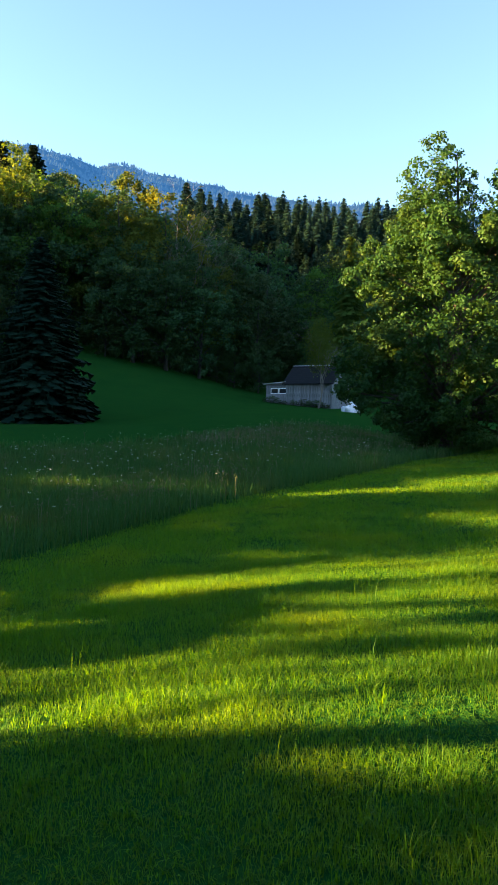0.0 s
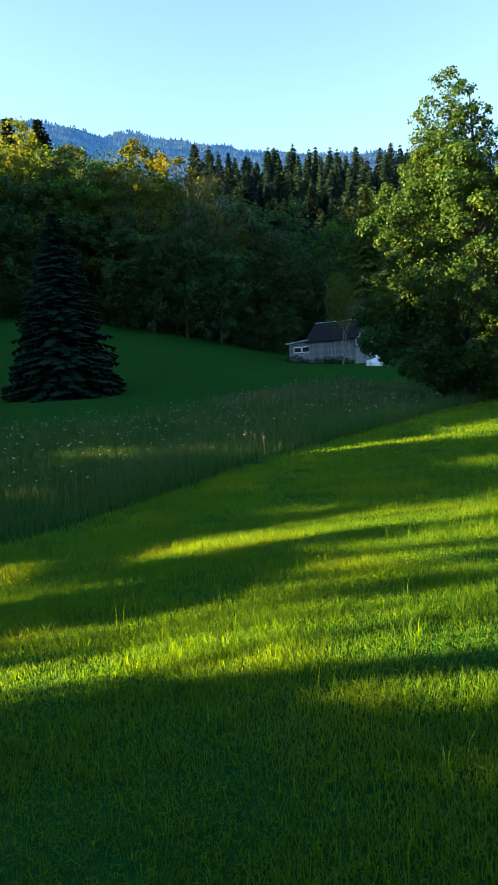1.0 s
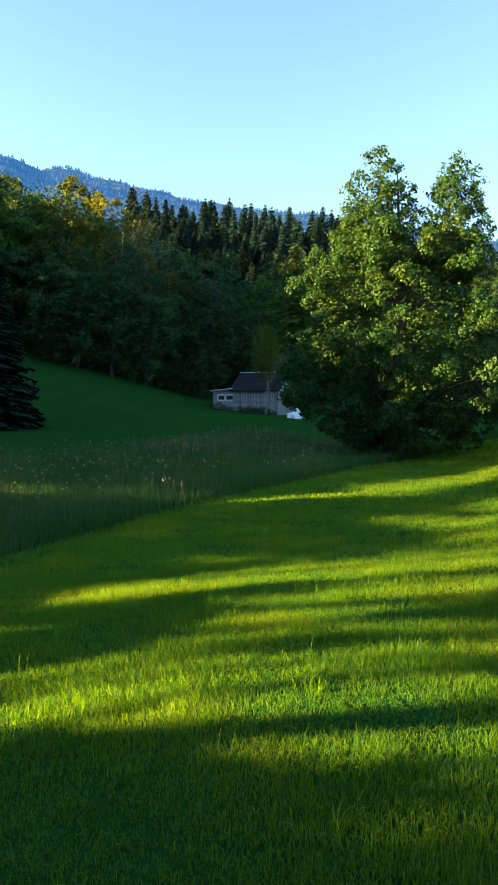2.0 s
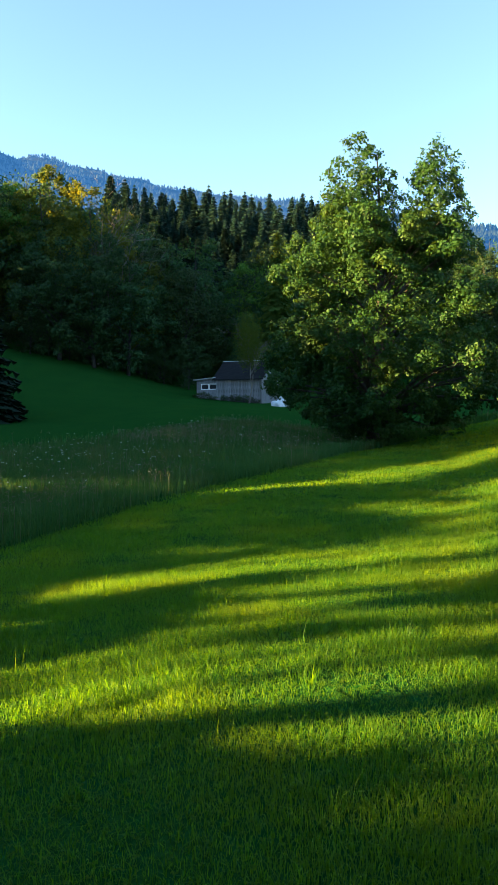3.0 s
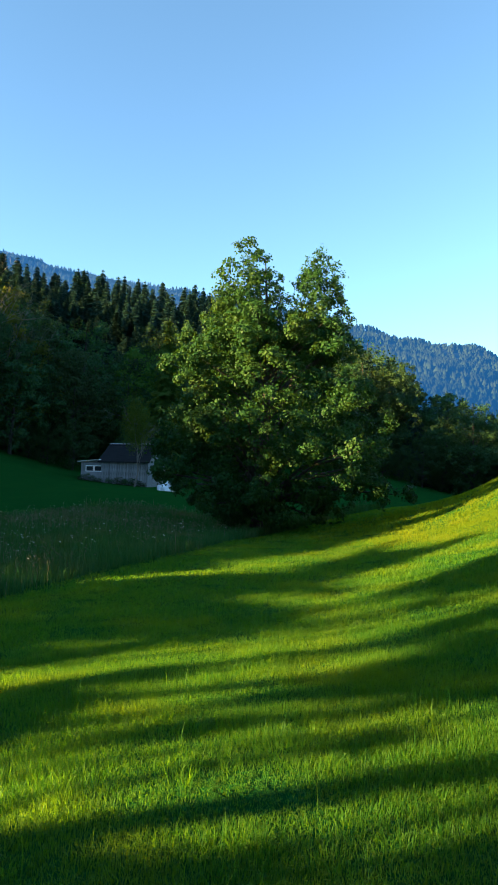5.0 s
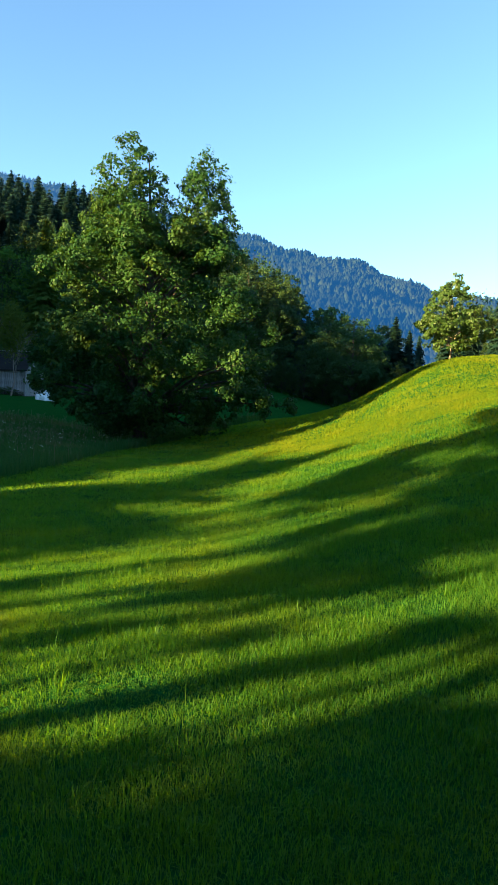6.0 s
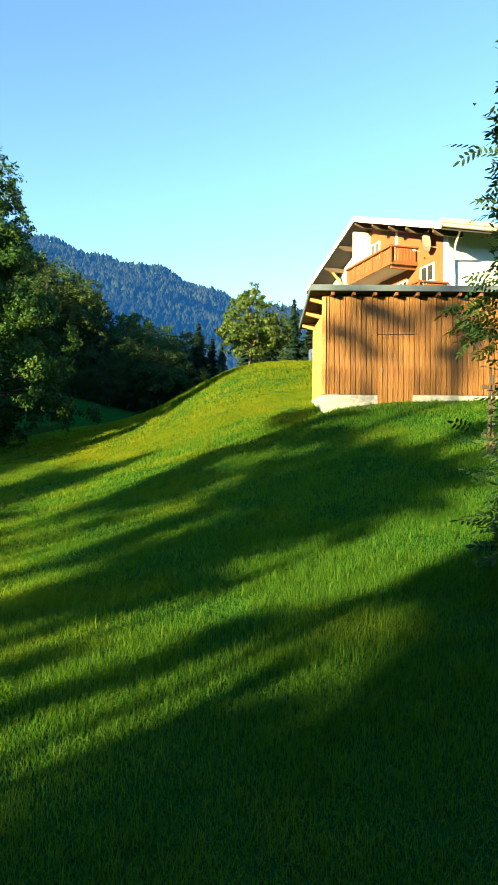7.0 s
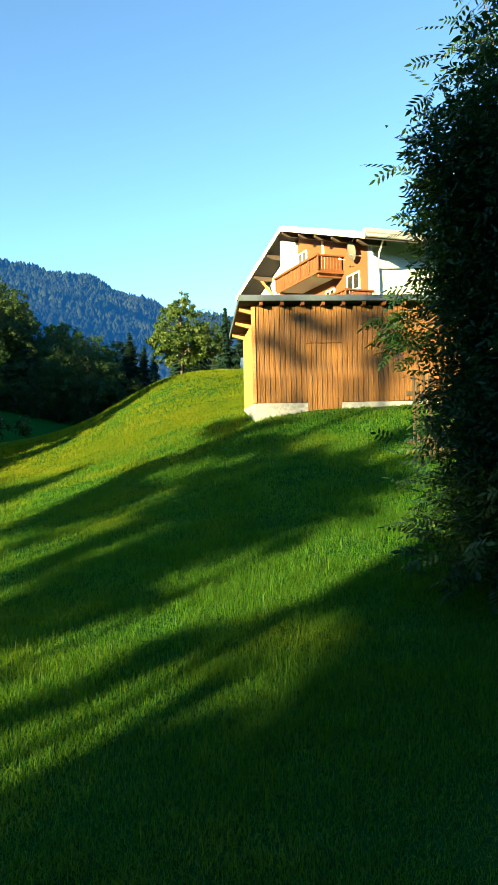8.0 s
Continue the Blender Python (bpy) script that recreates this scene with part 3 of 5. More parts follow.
def west_tree(rng, back, u, top, wide, label):
    """A thick tree whose top would reach the height top beside the start, along the sun's rays; wide: its radius."""
    p = ALONG * back + ACROSS * u
    p.z = height(p.x, p.y)
    tall = max(top - math.tan(SE) * back - p.z, 2.0)
    e = tree_at("broadleaf_tree", [("trunk", LOW_CROWN[0], M_BARK), ("crown", LOW_CROWN[1], M_WOODS)], p, label, "tree", "western trees", rng.uniform(0, 6.28), tall / 20, 1.0)
    e.scale = (wide / 5.2, wide / 5.2, tall / 20)


def tall_tree(rng, back, u, h, wide, half, crown, label):
    """A tree with a high crown: h is the crown's middle beside the start, along the sun's rays."""
    p = ALONG * back + ACROSS * u
    p.z = height(p.x, p.y) - 0.1
    up = h - math.tan(SE) * back - p.z
    e = new("broadleaf_tree")
    e.matrix_basis = Matrix.Translation(p) @ Matrix.Rotation(rng.uniform(0, 6.28), 4, "Z")
    tagged(e, label, "tree", "western trees")
    c = place(None, "crown", crown, M_WOODS, e)
    c.matrix_basis = Matrix.Translation((0, 0, up)) @ Matrix.Diagonal((wide, wide, half, 1))
    a = rng.normal(size=6) * 0.12
    tv, tf = tubes([[((0, 0, 0), 0.11), ((a[0], a[1], up * 0.4), 0.07), ((a[2], a[3], up * 0.8), 0.05), ((0, 0, up + half * 0.4), 0.03)],
                    [((a[2], a[3], up * 0.8), 0.04), ((wide * 0.5, a[4], up), 0.02)], [((a[2], a[3], up * 0.8), 0.04), ((-wide * 0.4, a[5], up + half * 0.2), 0.02)]], 6)
    place(None, "trunk", mesh_of("trunk", tv, tf, True), M_BARK, e)


def west_trees():
    rng = np.random.default_rng(8)
    # unseen trees, crowns fitted to the wanted sun gaps: middle of the crown, its radius and half height
    for row, back in ((SOUTH_CROWNS, -36), (NEAR_CROWNS, -17), (MIDDLE_CROWNS, -21), (SLOPE_CROWNS, -25), (NORTH_CROWNS, -33)):
        for i, (u, h, wide, half) in enumerate(row):
            tall_tree(rng, back - 0.9 * (i % 4), u, h, wide * 0.93, half * 0.93, LACY_CROWNS[i % 2] if 5.2 < u < 9.6 and 2.2 < h < 6.6 else CROWNS[i % 3], "unseen tall tree added west of the meadow to cast dappled shade")
    # small far crowns, unseen, added only to dapple the shed front
    for along, up, wide in ((0.4, 2.2, 0.5), (1.3, 1.7, 0.5), (2.2, 2.4, 0.55), (3.4, 1.6, 0.55), (1.2, 0.6, 0.4), (2.7, 0.8, 0.35), (4.3, 2.1, 0.5), (1.3, 2.8, 0.6), (3.2, 2.8, 0.6), (0.1, 1.0, 0.3)):
        p = Vector((13.924 + math.sin(radians(130)) * along, 12.551 + math.cos(radians(130)) * along, 2.45 + up))
        tall_tree(rng, -62, p.dot(ACROSS), p.z + math.tan(SE) * p.dot(ALONG), wide, wide * 0.7, CROWNS[0], "unseen far tree added to dapple the shed front with shade")
    # low growth under them, unseen, added to stop the lowest rays
    u = -9.0
    while u < 20:
        west_tree(rng, -36 + rng.normal() * 0.5, u, -0.9 + rng.normal() * 0.15 + (1.3 if u > 13 else 0.0), 1.6, "unseen low tree added west of the meadow to stop low sun")
        u += 1.5
    # big unseen trees added behind the start to hold off sky light
    for b, d, tall, wide in ((140, 20, 15, 4.5), (172, 18, 17, 5.0), (196, 11, 16, 5.0), (224, 12, 15, 4.5)):
        p = spot(b, d)
        e = tree_at("broadleaf_tree", [("trunk", LOW_CROWN[0], M_BARK), ("crown", LOW_CROWN[1], M_WOODS)], p, "unseen big tree added south of the meadow to dim sky light", "tree", "southern trees", rng.uniform(0, 6.28))
        e.scale = (wide / 5.2, wide / 5.2, tall / 20)
    # unseen trees added to keep stray sun off the barn
    for u in (65.0, 68.5, 72.0, 75.5):
        west_tree(rng, -54, u, 13.0, 4.0, "unseen leafy tree added west of the valley to shade it")
    # the unseen wood added to shade the valley floor, its tops rising northwards
    u = 20.0
    while u < 135:
        top = hermite([18, 21, 24, 27, 30, 33, 40, 47, 56, 75, 95, 110, 135], [0.8, 2.2, 3.4, 5.2, 8.4, 10.6, 12.4, 14.8, 21.5, 28.5, 24.0, 23.0, 25.0], u)
        west_tree(rng, -46 - 0.12 * max(u - 80, 0), u, float(top) + rng.normal() * 0.4, 2.4 if u < 45 else 4.2, "unseen leafy tree added west of the valley to shade it")
        u += (2.0 if u < 45 else 3.6) * rng.uniform(0.8, 1.2)


# added crowns between the meadow and the low sun, fitted to its light patches: how far north, how high, radius, half
# height
SOUTH_CROWNS = [(1.15, 1.30, 1.25, 1.20), (1.00, 6.20, 2.10, 2.60), (1.20, 3.90, 1.70, 2.00), (0.60, 9.80, 2.60, 2.40), (-2.50, 9.00, 2.60, 3.00), (-8.00, 4.00, 3.40, 4.50), (-3.40, 3.00, 2.60, 4.00), (-0.26, 3.55, 1.50, 1.80), (-0.02, 7.58, 0.90, 1.00)]
NEAR_CROWNS = [(0.62, 1.82, 0.18, 0.94), (1.03, -0.06, 1.68, 1.80), (2.31, 1.84, 0.68, 0.59), (2.55, 0.85, 0.16, 0.24), (2.60, -0.02, 0.54, 0.53), (2.66, 0.06, 0.27, 0.41), (2.75, 2.09, 0.36, 0.44), (2.79, 1.74, 0.33, 0.45), (2.84, -0.39, 0.89, 0.76), (3.00, 1.37, 0.22, 0.17), (3.25, 1.13, 0.21, 0.26), (3.32, 1.03, 0.16, 0.30), (3.36, -0.04, 0.39, 0.19), (3.39, -0.38, 0.53, 0.53), (3.41, 1.04, 0.26, 0.29), (3.44, -0.22, 0.44, 0.23), (3.47, -0.71, 0.20, 1.05), (3.51, 1.03, 0.27, 0.16), (3.55, -0.74, 0.16, 0.88), (3.65, -0.27, 0.25, 0.24), (4.07, 0.66, 0.24, 0.17), (4.43, -0.80, 0.16, 0.70), (4.49, 2.13, 0.26, 0.25)]
MIDDLE_CROWNS = [(4.70, 1.33, 0.53, 0.16), (4.74, 1.07, 0.25, 0.28), (4.83, 0.95, 0.33, 0.16), (4.97, 0.38, 0.28, 0.16), (5.32, 2.97, 1.40, 1.40), (5.47, 0.89, 0.49, 0.52), (5.50, -0.81, 0.80, 0.81), (5.60, -0.09, 0.58, 0.16), (5.67, -0.35, 0.16, 0.55), (5.73, -0.40, 0.80, 0.53), (5.89, 1.99, 1.27, 1.41), (5.94, 1.28, 0.17, 0.90), (6.26, -0.10, 0.97, 0.32), (6.29, -0.01, 0.32, 0.37), (6.41, 5.04, 0.73, 0.66), (6.73, -0.36, 0.37, 0.58), (6.76, -0.11, 0.52, 0.16), (6.88, 1.34, 0.16, 0.39), (7.05, 0.21, 0.38, 0.26), (7.05, 0.28, 0.48, 0.16), (7.16, 1.48, 0.16, 0.65), (7.17, -0.59, 0.20, 0.21), (7.20, 1.50, 0.16, 0.53)]
SLOPE_CROWNS = [(7.26, 0.22, 0.24, 0.20), (7.43, 3.21, 2.23, 1.64), (7.47, 1.80, 0.51, 0.74), (7.91, -0.68, 1.12, 0.16), (8.52, 9.60, 0.63, 0.16), (8.75, 9.97, 0.18, 0.79), (8.83, -0.15, 0.44, 0.44), (8.90, 3.52, 1.03, 0.16), (9.10, 0.02, 0.28, 0.87), (9.15, 1.75, 0.37, 0.20), (9.46, 4.44, 1.77, 0.47), (9.48, 4.28, 0.56, 0.48), (9.59, -0.97, 1.54, 1.11), (10.04, 5.51, 0.46, 0.21), (10.31, 0.53, 1.19, 0.62), (10.54, 2.52, 1.67, 0.94), (10.58, 5.28, 0.72, 0.31), (11.19, 4.48, 0.96, 0.98), (11.46, -0.50, 1.80, 2.07), (11.79, 3.35, 0.89, 1.20), (11.85, -1.42, 0.16, 0.62), (12.34, 5.50, 1.05, 0.69), (12.39, 3.73, 0.79, 0.72)]
NORTH_CROWNS = [(12.64, 1.51, 0.90, 0.16), (13.39, 5.73, 0.73, 0.40), (14.80, 0.19, 2.59, 2.20), (15.58, 2.26, 1.20, 0.71), (16.33, 3.22, 0.56, 0.52), (16.72, 2.56, 1.80, 0.85), (16.95, 3.79, 0.73, 0.42), (17.89, 4.16, 0.16, 0.19), (18.37, 2.77, 0.94, 0.37), (18.64, 0.76, 1.50, 0.89), (19.45, 3.02, 0.63, 0.30), (19.88, 3.78, 0.21, 0.16), (20.32, 3.25, 0.47, 0.18), (20.66, 0.73, 2.60, 1.44), (21.07, 3.57, 0.50, 0.16), (21.08, 1.96, 0.89, 0.65), (22.17, 2.29, 1.28, 0.74), (23.01, 2.77, 1.00, 0.62), (23.39, 1.54, 0.63, 0.39), (25.26, 2.77, 2.49, 1.72), (25.50, 4.53, 0.46, 0.23), (27.48, 4.02, 2.01, 1.83), (27.72, 9.74, 1.50, 2.60), (27.73, 5.72, 1.03, 1.40)]
west_trees()

# ---- buildings ----
M_BOARD = surface("larch_boards", (0.148, 0.074, 0.014), (0.198, 0.106, 0.021), 1.2, 0.62, 0.35, (8, 8, 0.35), (0.080, 0.036, 0.009), 7.0, per_piece=0.2)
M_BEAM = surface("pale_and_sunlit_timber", (0.32, 0.19, 0.075), (0.38, 0.24, 0.10), 1.5, 0.65, 0.3, (1, 6, 6), (0.27, 0.15, 0.06), 8.0)
M_BROWN = surface("brown_timber", (0.125, 0.056, 0.019), (0.165, 0.077, 0.026), 1.5, 0.6, 0.3, (1, 5, 5), (0.11, 0.036, 0.012), 8.0, per_piece=0.15)
# near-black tone: the shade under the eaves is put into the colour
M_SOFFIT = surface("shaded_soffit_boards", (0.020, 0.019, 0.024), (0.032, 0.030, 0.036), 1.5, 0.9, 0.3, (6, 1, 1))
# darker copy of the brown timber: shade on the purlins put into colour
M_SHADEWOOD = surface("shaded_timber", (0.040, 0.032, 0.030), (0.058, 0.046, 0.042), 1.5, 0.8, 0.3, (5, 1, 5))
M_CONCRETE = surface("whitewashed_concrete", (0.24, 0.29, 0.35), (0.31, 0.37, 0.43), 1.6, 0.9, 0.4, None, (0.20, 0.23, 0.27), 11.0)
M_FLASH = surface("blue_grey_sheet_metal", (0.045, 0.080, 0.135), (0.060, 0.095, 0.155), 1.0, 0.65, 0.05, None, (0.04, 0.07, 0.11), 5.0, 0.1)
M_RENDER = surface("white_render", (0.50, 0.56, 0.62), (0.55, 0.61, 0.67), 0.8, 0.9, 0.25, None, (0.46, 0.51, 0.56), 30.0)
M_ORANGE = surface("orange_painted_wall", (0.155, 0.056, 0.024), (0.18, 0.068, 0.029), 0.7, 0.8, 0.2, None, (0.135, 0.048, 0.020), 25.0)
M_WHITE = surface("white_paint", (0.80, 0.80, 0.79), (0.86, 0.86, 0.85), 2.0, 0.5, 0.05)
M_GREY = surface("grey_roof_sheets", (0.30, 0.30, 0.31), (0.40, 0.40, 0.41), 1.0, 0.6, 0.2, None, (0.24, 0.24, 0.25), 8.0)
M_SILVER = surface("grey_weathered_boards", (0.19, 0.20, 0.21), (0.29, 0.30, 0.31), 1.0, 0.95, 0.5, (7, 7, 0.3), (0.11, 0.115, 0.12), 5.0, per_piece=0.2)
M_DISH = surface("grey_dish_paint", (0.09, 0.10, 0.11), (0.12, 0.13, 0.14), 3.0, 0.6, 0.05)
M_TILE = surface("dark_barn_roofing", (0.012, 0.013, 0.015), (0.022, 0.023, 0.026), 1.0, 0.9, 0.4, (1, 5, 5), (0.016, 0.017, 0.02), 6.0)
M_TIN = surface("pale_ridge_tin", (0.5, 0.52, 0.55), (0.6, 0.62, 0.65), 2.0, 0.4, 0.1, metal=0.6)
M_TARP = surface("white_plastic_sheet", (0.72, 0.75, 0.80), (0.82, 0.84, 0.88), 1.2, 0.35, 0.5, None, (0.60, 0.63, 0.68), 6.0, bump_size=0.08)
M_GLASS, _gn, _gl, _gp = nodes("dark_window_glass")
_gp.inputs["Base Color"].default_value = (0.02, 0.025, 0.03, 1)
_gp.inputs["Roughness"].default_value, _gp.inputs["Specular IOR Level"].default_value = 0.06, 0.7


for _m in (M_TILE, M_SILVER):
    _m.node_tree.nodes["Principled BSDF"].inputs["Specular IOR Level"].default_value = 0.1


def thing(name, p, bearing, label, category, group=""):
    """An empty whose x axis points to a bearing: the base of a building or piece of equipment."""
    e = new(name)
    e.matrix_basis = Matrix.Translation(p) @ Matrix.Rotation(radians(90 - bearing), 4, "Z")
    return tagged(e, label, category, group)


def slab(name, parent, mat, dims, bevel=0.0, label=""):
    bm = bmesh.new()
    box(bm, *dims, bevel)
    return part(name, bm, mat, parent, label)


def shed():
    e = thing("shed", (13.924, 12.551, 2.45), 130, "wooden shed of vertical larch boards on a white concrete base", "shed")
    L, D = 6.4, 3.3
    slab("foundation", e, M_CONCRETE, (0, 1.48, -0.02, 0.25, -0.5, 0.45), 0.01, "whitewashed concrete base")
    slab("foundation", e, M_CONCRETE, (2.43, L, -0.02, 0.25, -0.5, 0.45), 0.01, "whitewashed concrete base")
    slab("foundation", e, M_CONCRETE, (-0.02, 0.25, 0.25, D, -0.5, 0.45), 0.01, "whitewashed concrete base")
    # dark backing sheet: blackens the gaps between the boards as shade would
    slab("inner_wall", e, M_TILE, (0.06, L - 0.05, 0.06, 0.14, -0.1, 3.05))
    slab("inner_wall", e, M_BROWN, (0.06, 0.14, 0.14, D, 0.2, 2.75))
    slab("back_wall", e, M_BOARD, (0.05, L, D - 0.1, D, -0.3, 2.65))
    slab("end_wall", e, M_BOARD, (L - 0.1, L, 0.1, D, -0.3, 2.9))
    slab("corner_post", e, M_BEAM, (-0.06, 0.05, -0.05, 0.06, 0.45, 3.1), 0.008)
    # front boards, those of the door reach the ground; each board has chamfered edges
    n, w = 44, L / 44
    rng = random.Random(4)

    def board_mesh(z0, z1):
        bm = bmesh.new()
        box(bm, 0.006, w - 0.006, 0.0, 0.035, z0, z1, 0.006)
        me = bpy.data.meshes.new("board")
        bm.to_mesh(me)
        bm.free()
        me.materials.append(M_BOARD)
        return me
    full, door, above = board_mesh(0.46, 3.14), board_mesh(0.03, 2.09), board_mesh(2.105, 3.14)
    for i in range(n):
        x = i * w
        mid = x + w / 2
        for me in ((door, above) if 1.45 < mid < 2.45 else (full,)):
            b = place(None, "board", me, None, e)
            b.location = (x, -0.012 + rng.uniform(-0.006, 0.006), 0)
    # end boards; their paler timber puts the sun on this side into colour
    m, v = 12, (D - 0.1) / 12
    bm = bmesh.new()
    box(bm, -0.035, 0.0, 0.006, v - 0.006, 0.46, 2.7, 0.007)
    side = bpy.data.meshes.new("board")
    bm.to_mesh(side)
    bm.free()
    side.materials.append(M_BEAM)
    for i in range(m):
        b = place(None, "board", side, None, e)
        b.location = (0.03 + rng.uniform(-0.004, 0.004), 0.06 + i * v, 0)
    # roof sloping to the back, with its deck, edge boards, beam ends and rafter ends
    x0, x1, y0, y1 = -0.42, L + 0.4, -0.32, D + 0.35

    def top(y):
        return 3.33 - 0.115 * (y - y0)
    bm = bmesh.new()
    prism(bm, [(y0, top(y0) - 0.10), (y1, top(y1) - 0.10), (y1, top(y1)), (y0, top(y0))], "x", x0 + 0.03, x1)
    part("roof", bm, M_SOFFIT, e, "board roof deck, darkened below for shade")
    bm = bmesh.new()
    prism(bm, [(y0, top(y0) + 0.004), (y1, top(y1) + 0.004), (y1, top(y1) + 0.03), (y0, top(y0) + 0.03)], "x", x0, x1)
    part("roof_covering", bm, M_GREY, e, "grey sheet roof covering")
    slab("fascia", e, M_FLASH, (x0, x1, y0 - 0.03, y0, top(y0) - 0.125, top(y0) + 0.04), 0.006, "blue-grey metal edge board")
    bm = bmesh.new()
    prism(bm, [(y0, top(y0) - 0.13), (y1, top(y1) - 0.13), (y1, top(y1) + 0.035), (y0, top(y0) + 0.035)], "x", x0, x0 + 0.028)
    part("verge_board", bm, M_FLASH, e, "blue-grey metal edge board")
    for y in (0.35, 1.7, 3.05):
        z = top(y) - 0.11
        bm = bmesh.new()
        prism(bm, [(x0 + 0.06, z), (0.3, z), (0.3, z - 0.2), (0.0, z - 0.2), (x0 + 0.06, z - 0.10)], "y", y - 0.07, y + 0.07)
        part("beam_end", bm, M_BEAM, e, "pale protruding roof beam")
    for i in range(12):
        x = 0.15 + i * 0.57
        slab("rafter_end", e, M_BROWN, (x, x + 0.09, y0 + 0.02, 0.1, top(0) - 0.19, top(0) - 0.105), 0.005)
    slab("door_latch", e, M_SILVER, (1.56, 1.6, -0.04, -0.018, 1.05, 1.18), 0.004, "small steel latch")


shed()


def dish_mesh(r):
    bm = bmesh.new()
    rings = []
    for i in range(6):
        q = r * i / 5
        rings.append([bm.verts.new((q * math.cos(a), q * q * 0.35 / r, q * math.sin(a) * 1.1)) for a in [6.2832 * k / 24 for k in range(24)]] if i else [bm.verts.new((0, 0, 0))])
    for k in range(24):
        bm.faces.new((rings[0][0], rings[1][k], rings[1][(k + 1) % 24]))
    for i in range(1, 5):
        for k in range(24):
            j = (k + 1) % 24
            bm.faces.new((rings[i][k], rings[i + 1][k], rings[i + 1][j], rings[i][j]))
    return bm


def house():
    """Alpine house: its gable looks west over the meadow. x runs south along the gable, y into the house."""
    e = thing("house", (28.657, 18.635, 4.6), 205, "white and orange alpine house with brown timber balconies", "house")
    S, D = 14.6, 11.0
    mid, slope = -7.86, 0.322

    def roof_z(x, lift=0.0):
        return 9.73 - slope * abs(x - mid) + lift
    # walls
    def wall(name, x0, x1, y0, y1, mat, z0=-1.0, label=""):
        bm = bmesh.new()
        pts = [x0] + ([mid] if x0 < mid < x1 else []) + [x1]
        prism(bm, [(x0, z0), (x1, z0)] + [(x, roof_z(x) - 0.30) for x in pts[::-1]], "y", y0, y1)
        return part(name, bm, mat, e, label)
    wall("gable_wall", -8.6, -0.02, 0.0, 0.3, M_ORANGE, label="orange painted gable wall")
    wall("gable_wall", -S, -8.6, -0.03, 0.3, M_RENDER, label="white rendered gable wall")
    wall("side_wall", -0.3, 0.0, 0.3, D, M_RENDER, label="white rendered wall")
    wall("corner_pier", -0.35, 0.03, -0.03, 0.3, M_RENDER, label="white rendered corner")
    wall("side_wall", -S, -S + 0.3, 0.3, D, M_RENDER, label="white rendered wall")
    wall("back_wall", -S, 0.0, D, D + 0.3, M_RENDER, label="white rendered wall")
    slab("partition_wall", e, M_RENDER, (-8.80, -8.60, -1.05, -0.03, 0.5, roof_z(-8.8) - 0.30), 0.0, "white rendered balcony partition")
    # roof: two boarded planes with overhang, covering, white edge boards
    over, yb = -1.4, D + 1.2
    for sgn, xe in ((-1, -15.9), (1, 1.75)):
        bm = bmesh.new()
        prism(bm, [(mid, roof_z(mid) - 0.28), (xe, roof_z(xe) - 0.28), (xe, roof_z(xe) - 0.06), (mid, roof_z(mid) - 0.06)], "y", over + 0.04, yb)
        part("roof", bm, M_SOFFIT, e, "board soffit and roof, coloured dark for eave shade")
        bm = bmesh.new()
        prism(bm, [(mid, roof_z(mid) - 0.055), (xe, roof_z(xe) - 0.055), (xe, roof_z(xe) + 0.02), (mid, roof_z(mid) + 0.02)], "y", over, yb)
        part("roof_covering", bm, M_GREY, e, "grey roof covering")
        bm = bmesh.new()
        prism(bm, [(mid, roof_z(mid) - 0.26), (xe, roof_z(xe) - 0.26), (xe, roof_z(xe) + 0.05), (mid, roof_z(mid) + 0.05)], "y", over - 0.04, over)
        part("barge_board", bm, M_WHITE, e, "bright white gable edge board")
        g = xe + sgn * 0.06
        tv, tf = tubes([[((g, over, roof_z(xe) - 0.12), 0.07), ((g, yb, roof_z(xe) - 0.12), 0.07)]], 8)
        place(None, "gutter", mesh_of("gutter", tv, tf, True), M_TIN, e, "pale metal gutter")
    # purlins carrying the overhang, with shaped ends
    for x in (-15.0, -12.6, -10.2, -7.86, -5.6, -3.6, -1.7, 0.9):
        z = roof_z(x) - 0.30
        bm = bmesh.new()
        prism(bm, [(0.2, z), (over + 0.1, z), (over + 0.1, z - 0.12), (over + 0.4, z - 0.27), (0.2, z - 0.27)], "x", x - 0.09, x + 0.09)
        part("purlin", bm, M_SHADEWOOD, e, "brown protruding roof purlin, darkened for eave shade")
    for x in (-12.6,):
        z = roof_z(x) - 0.55
        bm = bmesh.new()
        prism(bm, [(0.0, z - 1.0), (0.0, z - 0.82), (over + 0.7, z), (over + 0.5, z)], "x", x - 0.06, x + 0.06)
        part("brace", bm, M_BEAM, e, "pale slanting timber brace")

    def balcony(x0, x1, z0, rail, out, ends=True):
        b = slab("balcony", e, M_RENDER, (x0 + 0.05, x1 - 0.05, -out + 0.05, 0.05, z0, z0 + 0.14), 0.0, "timber-fronted balcony with white underside")
        slab("rail", b, M_BROWN, (x0 - 0.08, x1 + 0.08, -out - 0.14, -out + 0.10, z0 + rail - 0.08, z0 + rail + 0.04), 0.01, "broad brown handrail")
        slab("rail", b, M_BROWN, (x1 - 0.08, x1 + 0.08, -out + 0.10, 0.0, z0 + rail - 0.06, z0 + rail + 0.02), 0.01, "broad brown handrail")
        slab("skirt", b, M_BROWN, (x0, x1, -out - 0.02, -out + 0.03, z0 - 0.03, z0 + 0.17), 0.006)
        slab("skirt", b, M_BROWN, (x1 - 0.05, x1, -out + 0.03, 0.0, z0 - 0.03, z0 + 0.17), 0.006)
        k = max(4, int((x1 - x0) / 0.17))
        bm = bmesh.new()
        st = (x1 - x0) / k
